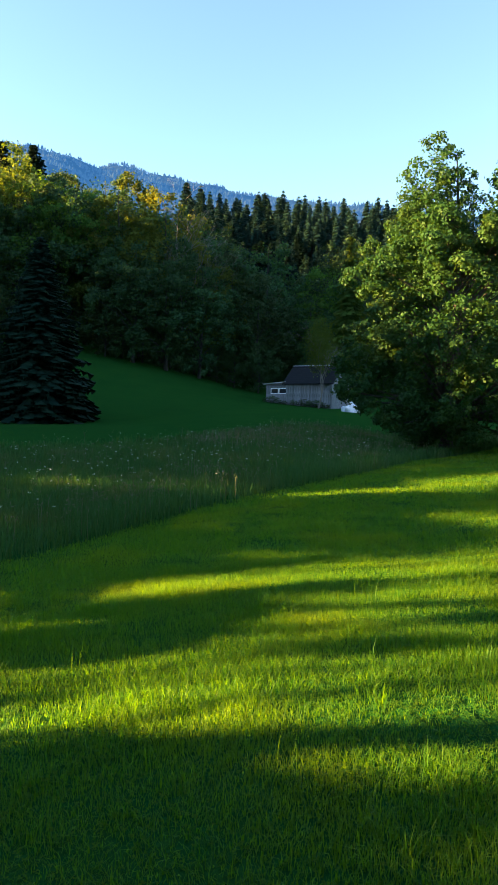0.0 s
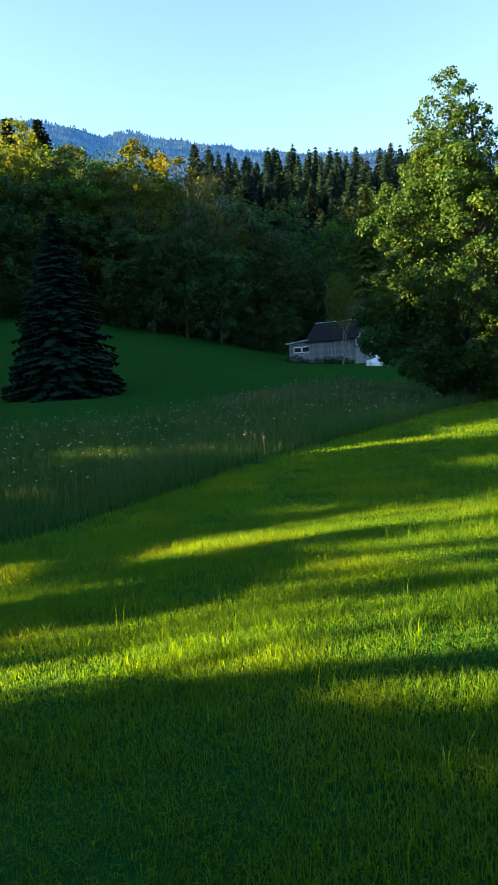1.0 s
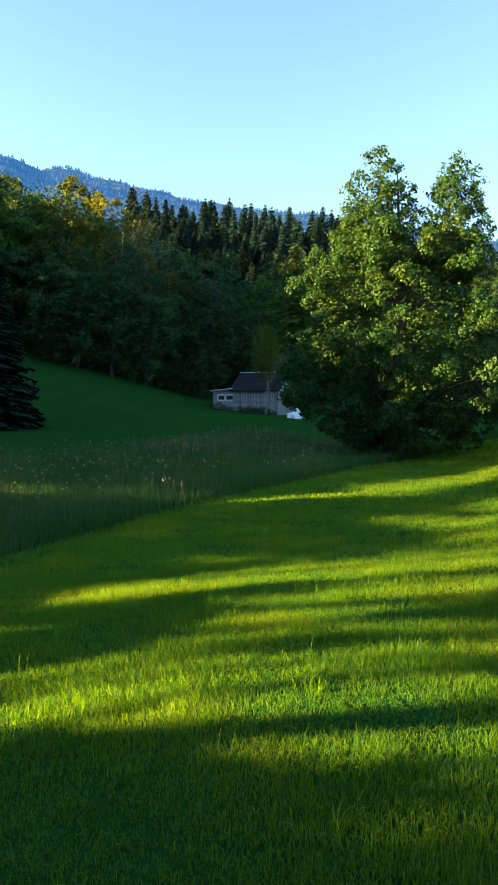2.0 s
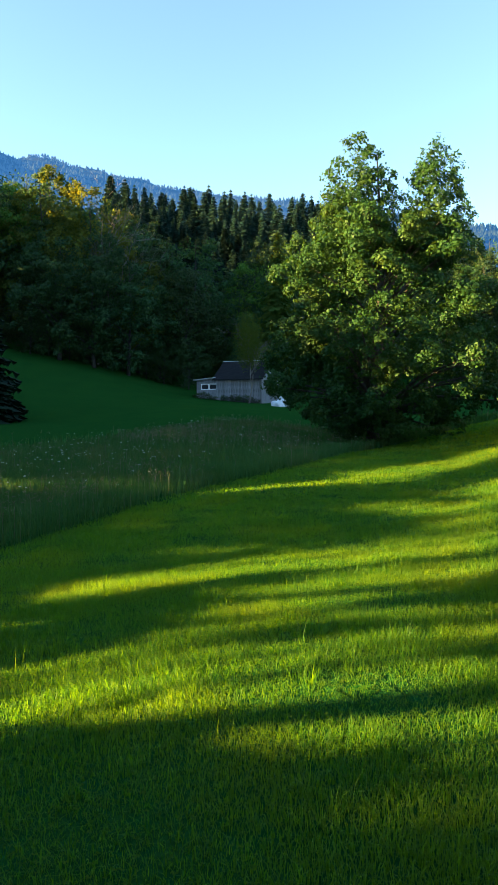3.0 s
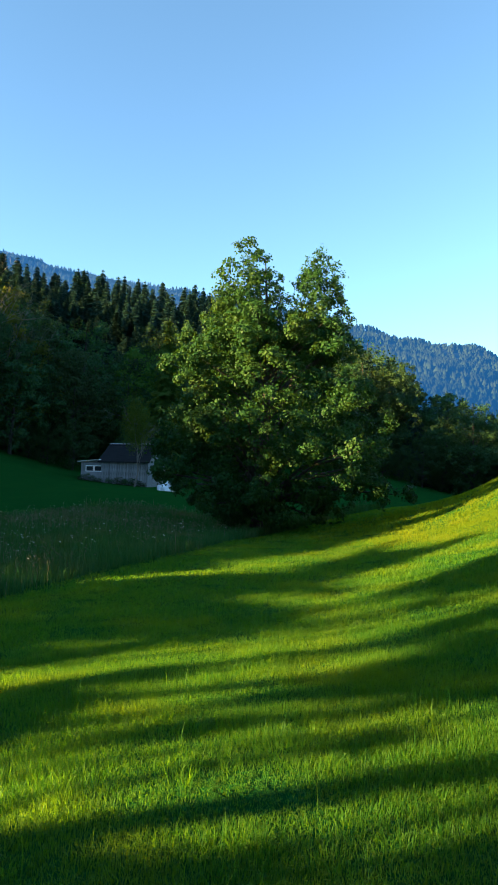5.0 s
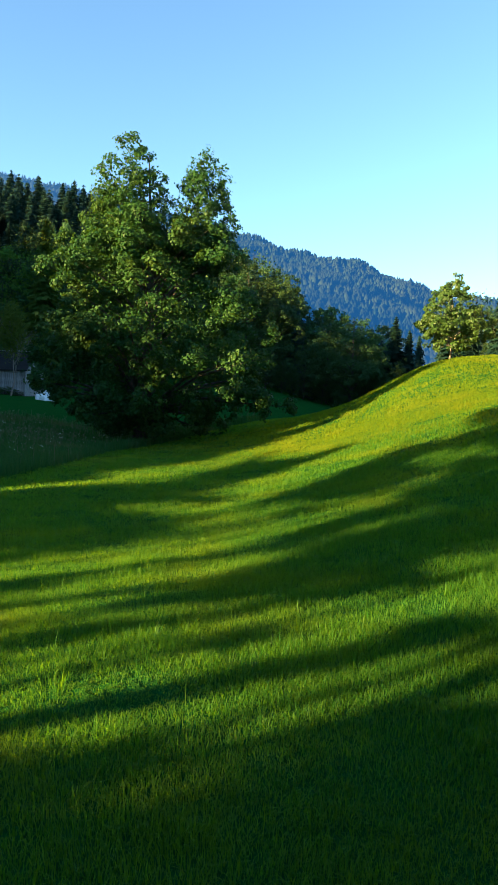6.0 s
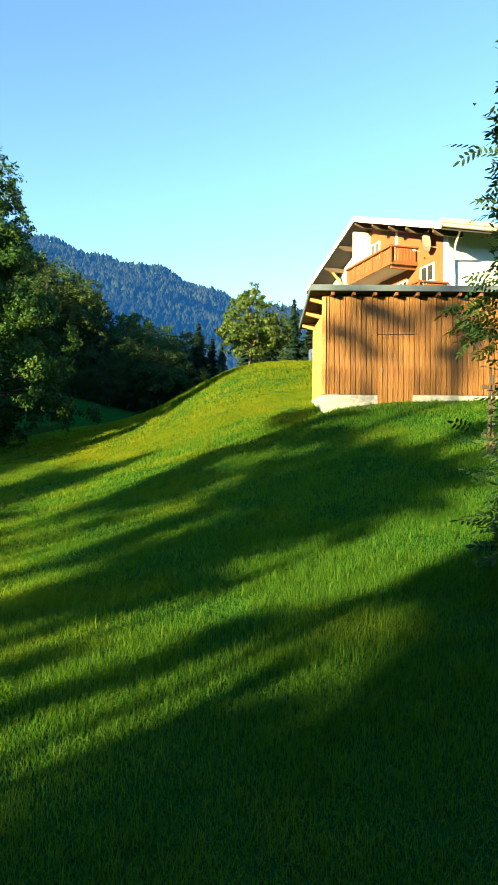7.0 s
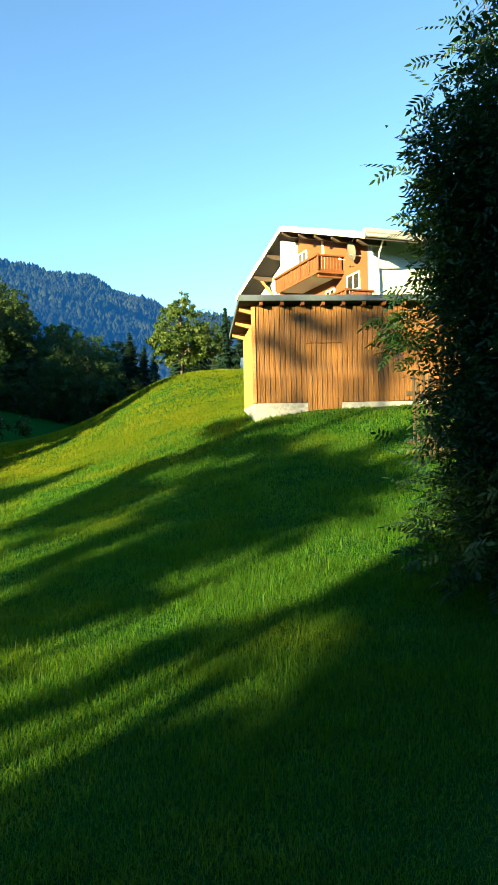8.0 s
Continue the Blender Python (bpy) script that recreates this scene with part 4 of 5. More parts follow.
        box(bm, 0.022, st - 0.022, -0.012, 0.012, z0 + 0.17, z0 + rail - 0.06, 0.006)
        me = bpy.data.meshes.new("baluster_board")
        bm.to_mesh(me)
        bm.free()
        me.materials.append(M_BROWN)
        for i in range(k):
            o = place(None, "baluster_board", me, None, b)
            o.location = (x0 + i * st, -out, 0)
        bm = bmesh.new()
        box(bm, -0.012, 0.012, 0.012, 0.158, z0 + 0.17, z0 + rail - 0.06, 0.006)
        me = bpy.data.meshes.new("baluster_board")
        bm.to_mesh(me)
        bm.free()
        me.materials.append(M_BROWN)
        for i in range(int(out / 0.17)):
            o = place(None, "baluster_board", me, None, b)
            o.location = (x1 - 0.03, -out + 0.03 + i * 0.17, 0)
        for i in range(6):
            x = x0 + (x1 - x0) * i / 5
            slab("post", b, M_BROWN, (x - 0.08, x + 0.08, -out - 0.07, -out - 0.013, z0 + 0.1, z0 + rail - 0.05), 0.008)
        for x in (x0 + 0.3, x1 - 0.3):
            slab("bracket", b, M_BROWN, (x - 0.08, x + 0.08, -out + 0.1, 0.05, z0 - 0.2, z0 - 0.005), 0.01)
        return b
    balcony(-8.4, -2.85, 5.92, 0.90, 1.5)
    balcony(-1.95, 0.05, 3.50, 0.92, 1.5)
    balcony(-8.4, -3.4, 3.30, 0.90, 1.2)
    slab("balcony_post", e, M_WHITE, (-5.22, -5.08, -0.12, 0.0, 6.06, 8.35), 0.01, "white post behind the balcony")

    def window(x0, x1, z0, z1, bars=1):
        f = slab("window", e, M_GLASS, (x0 + 0.06, x1 - 0.06, -0.025, 0.02, z0 + 0.06, z1 - 0.06), 0.0, "white-framed window with dark glass")
        for a in ((x0, x0 + 0.09, z0, z1), (x1 - 0.09, x1, z0, z1), (x0 + 0.09, x1 - 0.09, z0, z0 + 0.08), (x0 + 0.09, x1 - 0.09, z1 - 0.08, z1)):
            slab("window_frame", f, M_WHITE, (a[0], a[1], -0.06, 0.01, a[2], a[3]), 0.006)
        for i in range(bars):
            x = x0 + (x1 - x0) * (i + 1) / (bars + 1)
            slab("mullion", f, M_WHITE, (x - 0.04, x + 0.04, -0.055, 0.0, z0 + 0.08, z1 - 0.08), 0.005)
        slab("window_sill", f, M_WHITE, (x0 - 0.05, x1 + 0.05, -0.14, 0.0, z0 - 0.05, z0), 0.005)
    window(-2.55, -1.2, 4.8, 5.7, 1)
    window(-8.50, -7.30, 7.35, 8.35, 1)
    window(-5.0, -3.9, 3.5, 5.4, 1)
    # downpipe of the near corner
    tv, tf = tubes([[((1.7, -0.4, 6.45), 0.05), ((1.0, -0.2, 6.0), 0.05), ((0.12, 0.25, 5.55), 0.05), ((0.10, 0.3, 4.8), 0.05), ((0.10, 0.3, -0.8), 0.05)]], 8)
    place(None, "downpipe", mesh_of("downpipe", tv, tf, True), M_WHITE, e, "white rainwater downpipe")
    slab("snow_guard", e, M_GREY, (1.2, 1.45, -1.2, D, 6.78, 7.0), 0.03, "grey snow guard on the roof edge")
    # satellite dish on an arm
    s = thing("satellite_dish", (0, 0, 0), 90, "round light grey satellite dish on a bent arm at the gable", "satellite dish")
    s.matrix_basis = e.matrix_basis @ Matrix.Translation((-1.25, -0.6, 6.62))
    d = part("reflector", dish_mesh(0.46), M_DISH, s, "light grey dish")
    d.matrix_basis = Matrix.Rotation(radians(-6), 4, "Z") @ Matrix.Rotation(radians(12), 4, "X")
    sol = d.modifiers.new("thickness", "SOLIDIFY")
    sol.thickness = 0.015
    for name, path in (("bracket", [((0.15, 0.0, -0.2), 0.03), ((0.25, 0.35, -0.25), 0.03), ((0.2, 0.85, -0.25), 0.03)]),
                       ("arm", [((0.2, 0.1, 0.45), 0.025), ((0.35, 0.15, 0.62), 0.025), ((0.6, 0.3, 0.55), 0.025), ((0.5, 0.85, 0.4), 0.025)]),
                       ("feed_arm", [((-0.1, -0.1, -0.42), 0.015), ((-0.45, -0.25, -0.3), 0.015)])):
        tv, tf = tubes([path], 6)
        place(None, name, mesh_of(name, tv, tf, True), M_TIN, s, "bent metal tube")
    slab("receiver", s, M_WHITE, (-0.52, -0.42, -0.3, -0.2, -0.33, -0.23), 0.02)


house()


def barn():
    """Old grey barn with a lean-to. x runs from the far end to the near corner, y back."""
    e = thing("barn", (8.34, 71.35, 3.1), 122, "weathered grey board barn with a dark roof and a lean-to", "barn")
    M, L, D, H = 5.35, 7.85, 4.4, 3.15
    # dark backing sheet that paints shade into the board gaps
    slab("inner_wall", e, M_TILE, (-M + 0.06, -0.06, 0.06, 0.12, 0.2, H))
    slab("back_wall", e, M_SILVER, (-M, 0, D - 0.1, D, 0, H))
    rng = random.Random(9)
    n, w = 27, M / 27

    def plank(z0, z1):
        bm = bmesh.new()
        box(bm, 0.006, w - 0.006, 0, 0.04, z0, z1, 0.006)
        me = bpy.data.meshes.new("board")
        bm.to_mesh(me)
        bm.free()
        me.materials.append(M_SILVER)
        return me
    kinds = [plank(0.25, H), plank(0.05, H), plank(0.4, H - 0.03)]
    for i in range(n):
        b = place(None, "board", kinds[rng.randrange(3)], None, e)
        b.location = (-M + i * w, rng.uniform(-0.02, 0.02), 0)
    # gable end with its boards
    bm = bmesh.new()
    prism(bm, [(0.1, 0.0), (D, 0.0), (D, H), (D / 2, H + 1.75), (0.1, H + 0.05)], "x", -0.1, 0.0)
    part("gable_wall", bm, M_SILVER, e, "pale grey boarded gable")
    bm = bmesh.new()
    prism(bm, [(0.1, 0.0), (D, 0.0), (D, H), (D / 2, H + 1.75), (0.1, H + 0.05)], "x", -M, -M + 0.1)
    part("gable_wall", bm, M_SILVER, e, "pale grey boarded gable")
    for y0, y1, z0, z1 in ((-0.35, D / 2, H - 0.25, H + 1.83), (D + 0.35, D / 2, H - 0.25, H + 1.83)):
        bm = bmesh.new()
        prism(bm, [(y0, z0), (y1, z1), (y1, z1 + 0.1), (y0, z0 + 0.1)], "x", -M - 0.3, 0.35)
        part("roof", bm, M_TILE, e, "dark roof covering")
    slab("ridge_cap", e, M_TIN, (-M - 0.3, 0.35, D / 2 - 0.13, D / 2 + 0.13, H + 1.9, H + 1.97), 0.02, "pale tin ridge")
    bm = bmesh.new()
    prism(bm, [(-0.36, H - 0.28), (D / 2, H + 1.80), (D / 2, H + 1.95), (-0.36, H - 0.12)], "x", 0.352, 0.38)
    part("verge_board", bm, M_SILVER, e)
    # lean-to with two windows
    slab("leanto_wall", e, M_SILVER, (-L, -M - 0.02, 0.15, 0.22, 0.6, 1.95), 0.01, "lower grey boarded wall")
    slab("leanto_wall", e, M_SILVER, (-L, -L + 0.07, 0.22, D - 0.5, 0.6, 2.9), 0.01, "lower grey boarded wall")
    for x in (-7.2, -6.2):
        wd = slab("window", e, M_GLASS, (x, x + 0.82, 0.14, 0.149, 2.02, 2.50), 0.0, "small dark window with a pale frame")
        for a in ((x - 0.06, x, 1.95, 2.58), (x + 0.82, x + 0.88, 1.95, 2.58), (x, x + 0.82, 1.95, 2.02), (x, x + 0.82, 2.50, 2.58)):
            slab("window_frame", wd, M_WHITE, (a[0], a[1], 0.10, 0.17, a[2], a[3]), 0.005)
    slab("leanto_wall", e, M_SILVER, (-L, -M - 0.02, 0.15, 0.22, 2.59, 2.95), 0.01)
    slab("leanto_wall", e, M_SILVER, (-L, -7.27, 0.15, 0.22, 1.96, 2.58), 0.01)
    bm = bmesh.new()
    prism(bm, [(-L - 0.3, 2.95), (-M, 3.18), (-M, 3.26), (-L - 0.3, 3.03)], "y", -0.15, D - 0.3)
    part("leanto_roof", bm, M_TIN, e, "pale flat lean-to roof")


barn()


def barn_bushes():
    rng = np.random.default_rng(14)
    a = radians(122)
    for s in (0.3, 1.6, 2.6, 3.9, 5.2, 6.6):
        x, y = 8.34 - math.sin(a) * s - 0.53 * 0.9, 71.35 - math.cos(a) * s - 0.85 * 0.9
        k = KINDS[int(rng.integers(3))]
        tall = rng.uniform(0.5, 1.0) / 20
        e = tree_at("bush", [("trunk", k[0], M_BARK), ("crown", k[1], M_WOODS)], (x, y, height(x, y)), "low dark bush along the wall of the barn", "bush", "bushes along the barn", rng.uniform(0, 6.28))
        e.scale = (tall * 2.6, tall * 2.6, tall)


barn_bushes()


def tarp_heap():
    rng = random.Random(2)
    bm = bmesh.new()
    bmesh.ops.create_icosphere(bm, subdivisions=4, radius=1.0)
    for v in bm.verts:
        c = v.co.copy()
        q = 0.82 + 0.30 * noise.noise(c * 2.1) + 0.12 * noise.noise(c * 5.5 + Vector((3, 1, 2)))
        v.co = Vector((c.x * 1.15 * q, c.y * 0.9 * q, max(c.z, -0.05) ** (0.8 if c.z > 0 else 1) * 1.05 * q if c.z > 0 else -0.15))
    ob = part("tarpaulin", bm, M_TARP)
    for p in ob.data.polygons:
        p.use_smooth = True
    ob.matrix_basis = Matrix.Translation(spot(8.4, 66) + Vector((0, 0, -0.05)))
    tagged(ob, "heap covered with crumpled white plastic sheeting near the barn", "tarpaulin")


tarp_heap()


def parked_van():
    p = spot(47.4, 47) - Vector((0, 0, 0.65))
    e = thing("parked_van", p, 60, "white parked van mostly hidden behind the crest", "van")
    bm = bmesh.new()
    prism(bm, [(-2.2, 0.35), (2.2, 0.35), (2.2, 1.0), (1.4, 1.15), (0.8, 1.85), (-2.1, 1.9), (-2.2, 1.7)], "y", -0.9, 0.9)
    bmesh.ops.bevel(bm, geom=bm.edges[:], offset=0.06, segments=2, affect="EDGES")
    part("body", bm, M_WHITE, e, "white body")
    for y in (-0.905, 0.905):
        slab("side_window", e, M_GLASS, (-1.9, 0.7, y - 0.01, y + 0.01, 1.2, 1.7), 0.005)
    for x in (-1.4, 1.4):
        for y in (-0.85, 0.85):
            tv, tf = tubes([[((x, y - 0.1, 0.33), 0.02), ((x, y - 0.1, 0.33), 0.33), ((x, y + 0.1, 0.33), 0.33), ((x, y + 0.1, 0.33), 0.02)]], 14)
            place(None, "wheel", mesh_of("wheel", tv, tf), M_TILE, e)


parked_van()

# ---- nearer plants ----


def ash_thicket():
    """Ash saplings in a dense clump: thin stems, compound leaves of paired leaflets."""
    rng = np.random.default_rng(91)
    base = spot(74.0, 7.2)
    e = new("ash_thicket")
    e.matrix_basis = Matrix.Translation(base)
    tagged(e, "dense dark ash thicket with thin grey stems beside the meadow", "bush")
    look_b = radians(66)
    right = np.array([math.cos(look_b), -math.sin(look_b), 0])
    away = np.array([math.sin(look_b), math.cos(look_b), 0])
    # stems
    stems, tips = [], []
    for i in range(22):
        s, a = rng.uniform(-0.75, 2.4), rng.uniform(-0.9, 1.3)
        foot = right * s * 0.8 + away * a * 0.9
        h = rng.uniform(4.6, 7.4) * (0.82 if s < -0.5 else 1.0)
        head = right * (s + rng.normal() * 0.25) + away * (a + rng.normal() * 0.3) + np.array([0, 0, h])
        mid = (foot + head) / 2 + rng.normal(size=3) * 0.15
        r = rng.uniform(0.010, 0.022)
        stems.append([(foot - [0, 0, 0.3], r * 1.2), (foot * 0.6 + mid * 0.4, r), (mid, r * 0.75), (mid * 0.4 + head * 0.6, r * 0.45), (head, r * 0.15)])
        tips.append((foot, mid, head))
    V, F = [], []
    k = 0
    leafpos = []
    for foot, mid, head in tips:
        for j in range(70):
            q = rng.uniform(0.08, 1.0)
            p = foot * (1 - q) ** 2 + 2 * mid * q * (1 - q) + head * q**2
            spread = 0.42 * (1.0 - 0.4 * q)
            for _ in range(5):
                leafpos.append(p + rng.normal(size=3) * np.array([spread, spread, 0.25]))
    for _ in range(900):
        leafpos.append(right * rng.uniform(-1.25, 2.2) + away * rng.uniform(-1.2, 0.8) + np.array([0, 0, abs(rng.normal()) * 0.55 + 0.1]))
    for _ in range(1500):
        leafpos.append(right * rng.uniform(-1.05, 1.0) + away * rng.uniform(-0.3, 0.3) + np.array([0, 0, rng.uniform(0.4, 4.6)]))
    # a low bough that reaches out towards the shed
    for _ in range(110):
        q = rng.uniform(0, 1)
        leafpos.append(right * (-0.8 - 0.75 * q) + away * (0.3 + rng.normal() * 0.2) + np.array([0, 0, 2.9 - 0.5 * q + rng.normal() * 0.22]))
    P = np.array(leafpos)
    # trimmed by height to fit the outline seen from the camera
    side = P @ right
    P = P[side > np.interp(P[:, 2], [0, 0.3, 0.9, 1.5, 2.1, 2.9, 3.6, 4.2, 5.0, 5.6, 6.3, 7.5], [-0.75, -0.95, -1.35, -1.1, -1.1, -1.25, -1.34, -1.48, -1.35, -1.1, -0.68, 0.1]) + 0.14 * rng.normal(size=len(P)) - 0.5 * (np.abs(P[:, 2] - 2.65) < 0.4)]
    n = len(P)
    d = rng.normal(size=(n, 3))
    d[:, 2] = d[:, 2] * 0.5 + 0.1
    out = P - (right * 0.5 + np.array([0, 0, 1.0]))
    d[:, :2] += 0.5 * out[:, :2]
    d /= np.linalg.norm(d, axis=1)[:, None]
    w = np.cross(d, rng.normal(size=(n, 3)) * 0.5 + np.array([0, 0, 1.0]))
    w /= np.linalg.norm(w, axis=1)[:, None]
    nn = np.cross(w, d)
    L = rng.uniform(0.16, 0.30, n)[:, None]
    VV = []
    for j in range(9):
        if j < 8:
            f, sg = (j // 2 + 0.7) / 4.6, (1 if j % 2 else -1)
            b = P + d * L * f - nn * L * 0.12 * f * f
            ld = w * sg * 0.85 + d * 0.55 - nn * 0.18
        else:
            b = P + d * L * 0.98 - nn * L * 0.12
            ld = d * 1.0 - nn * 0.25
        ld = ld / np.linalg.norm(ld, axis=1)[:, None]
        lw = np.cross(ld, nn)
        ll = L * (0.34 if j < 8 else 0.40)
        droop = nn * ll * 0.12
        VV.append(np.stack([b, b + ld * ll * 0.28 + lw * ll * 0.17, b + ld * ll * 0.62 + lw * ll * 0.15 - droop * 0.5, b + ld * ll - droop,
                            b + ld * ll * 0.62 - lw * ll * 0.15 - droop * 0.5, b + ld * ll * 0.28 - lw * ll * 0.17], 1))
    v = np.concatenate(VV).reshape(-1, 3)
    i = np.arange(len(v) // 6)[:, None] * 6
    f = np.concatenate([i + np.array([k]) for k in ((0, 1, 5), (1, 2, 4), (1, 4, 5), (2, 3, 4))], 1).reshape(-1, 3)
    # the thin stalk that carries the leaflets
    tip = P + d * L - nn * L * 0.12
    sv = np.stack([P - d * L * 0.5 - w * 0.003, P - d * L * 0.5 + w * 0.003, tip], 1).reshape(-1, 3)
    v, f = join([(v, f), (sv, np.arange(len(sv)).reshape(-1, 3))])
    core = np.stack([rng.uniform(-1.2, 2.4, 1700), rng.uniform(-0.6, 1.3, 1700), rng.uniform(0.2, 7.0, 1700)], -1)
    core[:600, 0] = rng.uniform(-1.0, -0.2, 600)
    core[:600, 2] = rng.uniform(0.2, 4.6, 600)
    core = core[:, :1] * right + core[:, 1:2] * away + core[:, 2:] * np.array([[0, 0, 1]])
    core = core[core @ right > np.interp(core[:, 2], [0, 1, 2.5, 4.2, 5.6, 7.0], [-0.35, -0.8, -0.75, -0.95, -0.5, 0.35])]
    cv, cf = leaves(rng, core, 0.15, 34, 0.085, 1.0, 0.2, 0.36)
    v, f = join([(v, f), (cv, cf)])
    place(None, "foliage", mesh_of("foliage", v, f), M_ASH, e, "compound ash leaves")
    for path in stems:
        tv, tf = tubes([path], 6)
        place(None, "stem", mesh_of("stem", tv, tf, True), M_DEAD, e, "thin grey-brown stem")


ash_thicket()


def young_tree():
    rng = np.random.default_rng(52)
    q = crown_points(rng, 95, [(0.8, 1.1), (1.5, 1.9), (2.3, 1.75), (3.2, 1.1), (4.4, 0.2)], 0.35)
    c, d = bough_puffs(rng, q, rng.uniform(0.2, 0.42, len(q)), 7)
    v, f = tufts(rng, c, d, 0.2, 20, 0.15)
    tv, tf = limbs(rng, 4.2, 0.07, q[:26], 6, 0.2)
    tree_at("young_tree", [("trunk", mesh_of("trunk", tv, tf, True), M_DEAD), ("crown", mesh_of("crown", v, f), M_YOUNG)], spot(40.9, 40.5), "slender young tree with light green leaves on the crest", "tree", "", 0, 1.02)


young_tree()


def bare_tree(name, p, tall, label, leafy_part=None):
    """A half-dead tree: a trunk that forks and forks into fine pale twigs."""
    rng = np.random.default_rng(int(tall * 10))
    paths = []

    def grow(p, d, r, length, depth):
        q = p + d * length * 0.5 + rng.normal(size=3) * length * 0.05
        t = p + d * length + rng.normal(size=3) * length * 0.07
        paths.append([(p, r), (q, r * 0.8), (t, r * 0.6)])
        if depth == 0:
            return
        for _ in range(3 if depth > 1 else 5):
            nd = d + rng.normal(size=3) * 0.42 + np.array([0, 0, 0.12])
            nd /= np.linalg.norm(nd)
            grow(t if rng.uniform() < 0.6 else q, nd, r * 0.55, length * rng.uniform(0.55, 0.8), depth - 1)
    grow(np.array([0, 0, -0.2]), np.array([0.02, 0, 1.0]), tall * 0.008 + 0.03, tall * 0.36, 5)
    tv, tf = tubes(paths, 4)
    m = [("trunk", mesh_of("trunk", tv, tf), M_DEAD)]
    if leafy_part:
        c = crown_points(rng, 150, [(tall * 0.45, tall * 0.08), (tall * 0.7, tall * 0.13), (tall * 0.98, tall * 0.07)], 0.1)
        v, f = leaves(rng, c, 0.3, 48, 0.17, 1.4, -0.6, 0.4)
        m.append(("crown", mesh_of("crown", v, f), leafy_part))
    tree_at(name, m, p, label, "tree")


bare_tree("bare_tree", spot(5.6, 70.0), 9.0, "slender half-dead tree with pale twigs beside the barn", M_LIGHT_SUNLIT)
bare_tree("bare_tree", spot(-5.9, 86.5), 20.5, "tall pale tree with bare twigs among the woods")
bare_tree("bare_tree", spot(-6.6, 87), 19.5, "tall pale tree with bare twigs among the woods")
_r = np.random.default_rng(66)
wood_tree(_r, -7.4, 89, 21.5, 1, M_GOLD, "tree with golden yellow leaves among green woods", "")
for _b, _d, _t in ((-9.6, 84, 14.5), (-6.9, 84, 15), (-4.2, 85, 14)):
    wood_tree(_r, _b, _d, _t, 2)
# these crowns take the brighter leaf tone as painted sunlight
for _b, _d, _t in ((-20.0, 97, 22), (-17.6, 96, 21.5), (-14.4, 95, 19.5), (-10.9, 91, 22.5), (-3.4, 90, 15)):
    wood_tree(_r, _b, _d, _t, int(abs(_b)) % 3, M_LIGHT_SUNLIT, "tall woodland tree, crown in a light green with sunlight painted in", "sunlit woodland trees")

# ---- far mountain woods ----


def mountain_trees():
    rng = np.random.default_rng(404)
    b = np.concatenate([rng.uniform(17, 52, 26000), rng.uniform(-24, 20, 13000)])
    n = len(b)
    far = hermite([-180, -20, 5, 22, 60, 180], [2700, 2700, 2600, 1800, 1700, 2700], b)
    d = far * np.where(rng.uniform(0, 1, n) < 0.12, rng.uniform(0.985, 1.0, n), rng.uniform(0.12, 1.0, n) ** 1.0)
    x, y = np.sin(np.radians(b)) * d, np.cos(np.radians(b)) * d
    z = ground_z(x, y)
    h = rng.uniform(8, 18, n) * np.where(b < 18, 0.5, 0.72)
    r = h * rng.uniform(0.34, 0.6, n)
    sides = 4
    # both tree materials carry the haze as blue emission
    for west, mat, label in ((False, M_FARTREE, "spruce woods on the mountain behind the meadow, blue haze painted as glow"), (True, M_HAZY, "spruce woods on the farthest mountain ridge, pale blue haze painted as glow")):
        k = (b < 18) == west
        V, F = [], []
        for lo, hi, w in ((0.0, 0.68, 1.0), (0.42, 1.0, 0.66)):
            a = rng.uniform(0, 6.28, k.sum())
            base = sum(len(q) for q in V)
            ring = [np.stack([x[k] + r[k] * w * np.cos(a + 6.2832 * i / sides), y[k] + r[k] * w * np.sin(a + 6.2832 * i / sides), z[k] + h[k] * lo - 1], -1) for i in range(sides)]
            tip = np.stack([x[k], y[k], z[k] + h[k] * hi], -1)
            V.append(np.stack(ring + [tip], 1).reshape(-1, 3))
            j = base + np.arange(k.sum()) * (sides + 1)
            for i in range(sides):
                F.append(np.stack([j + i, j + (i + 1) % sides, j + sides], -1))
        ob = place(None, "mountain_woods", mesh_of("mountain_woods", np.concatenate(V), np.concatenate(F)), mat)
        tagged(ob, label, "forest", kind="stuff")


mountain_trees()


def slatted_fence():
    """A short stretch of old slatted fence in the thicket."""
    e = thing("slatted_fence", (0, 0, 0), 62, "old dark weathered slatted fence standing in the thicket", "fence")
    e.matrix_basis = Matrix.Translation(spot(61.8, 13.2)) @ Matrix.Rotation(radians(90 - 138), 4, "Z")
    rng = random.Random(12)
    for z in (0.35, 1.25):
        slab("rail", e, M_BARK, (-0.1, 1.7, 0.03, 0.07, z, z + 0.08), 0.008)
    for i in range(17):
        x = i * 0.095 + rng.uniform(-0.01, 0.01)
        o = slab("slat", e, M_BARK, (x, x + 0.05, 0.0, 0.025, -0.15, 1.62 + rng.uniform(-0.12, 0.1)), 0.006)
        o.rotation_euler = (0, rng.uniform(-0.03, 0.03), 0)


slatted_fence()

# ---- grass ----
EDGE_X = [-14, -3.65, -2.05, -0.5, 1.3, 3.6, 7.9, 13.1, 17.6, 24]
EDGE_Y = [-4, 10.35, 13.5, 16.4, 18.9, 22.2, 30.3, 37.0, 40.3, 44]


def beyond_edge(x, y):
    """How far a point lies beyond the edge of the mown meadow (m, roughly)."""
    return (y - hermite(EDGE_X, EDGE_Y, np.clip(x, -14, 24))) * 0.6


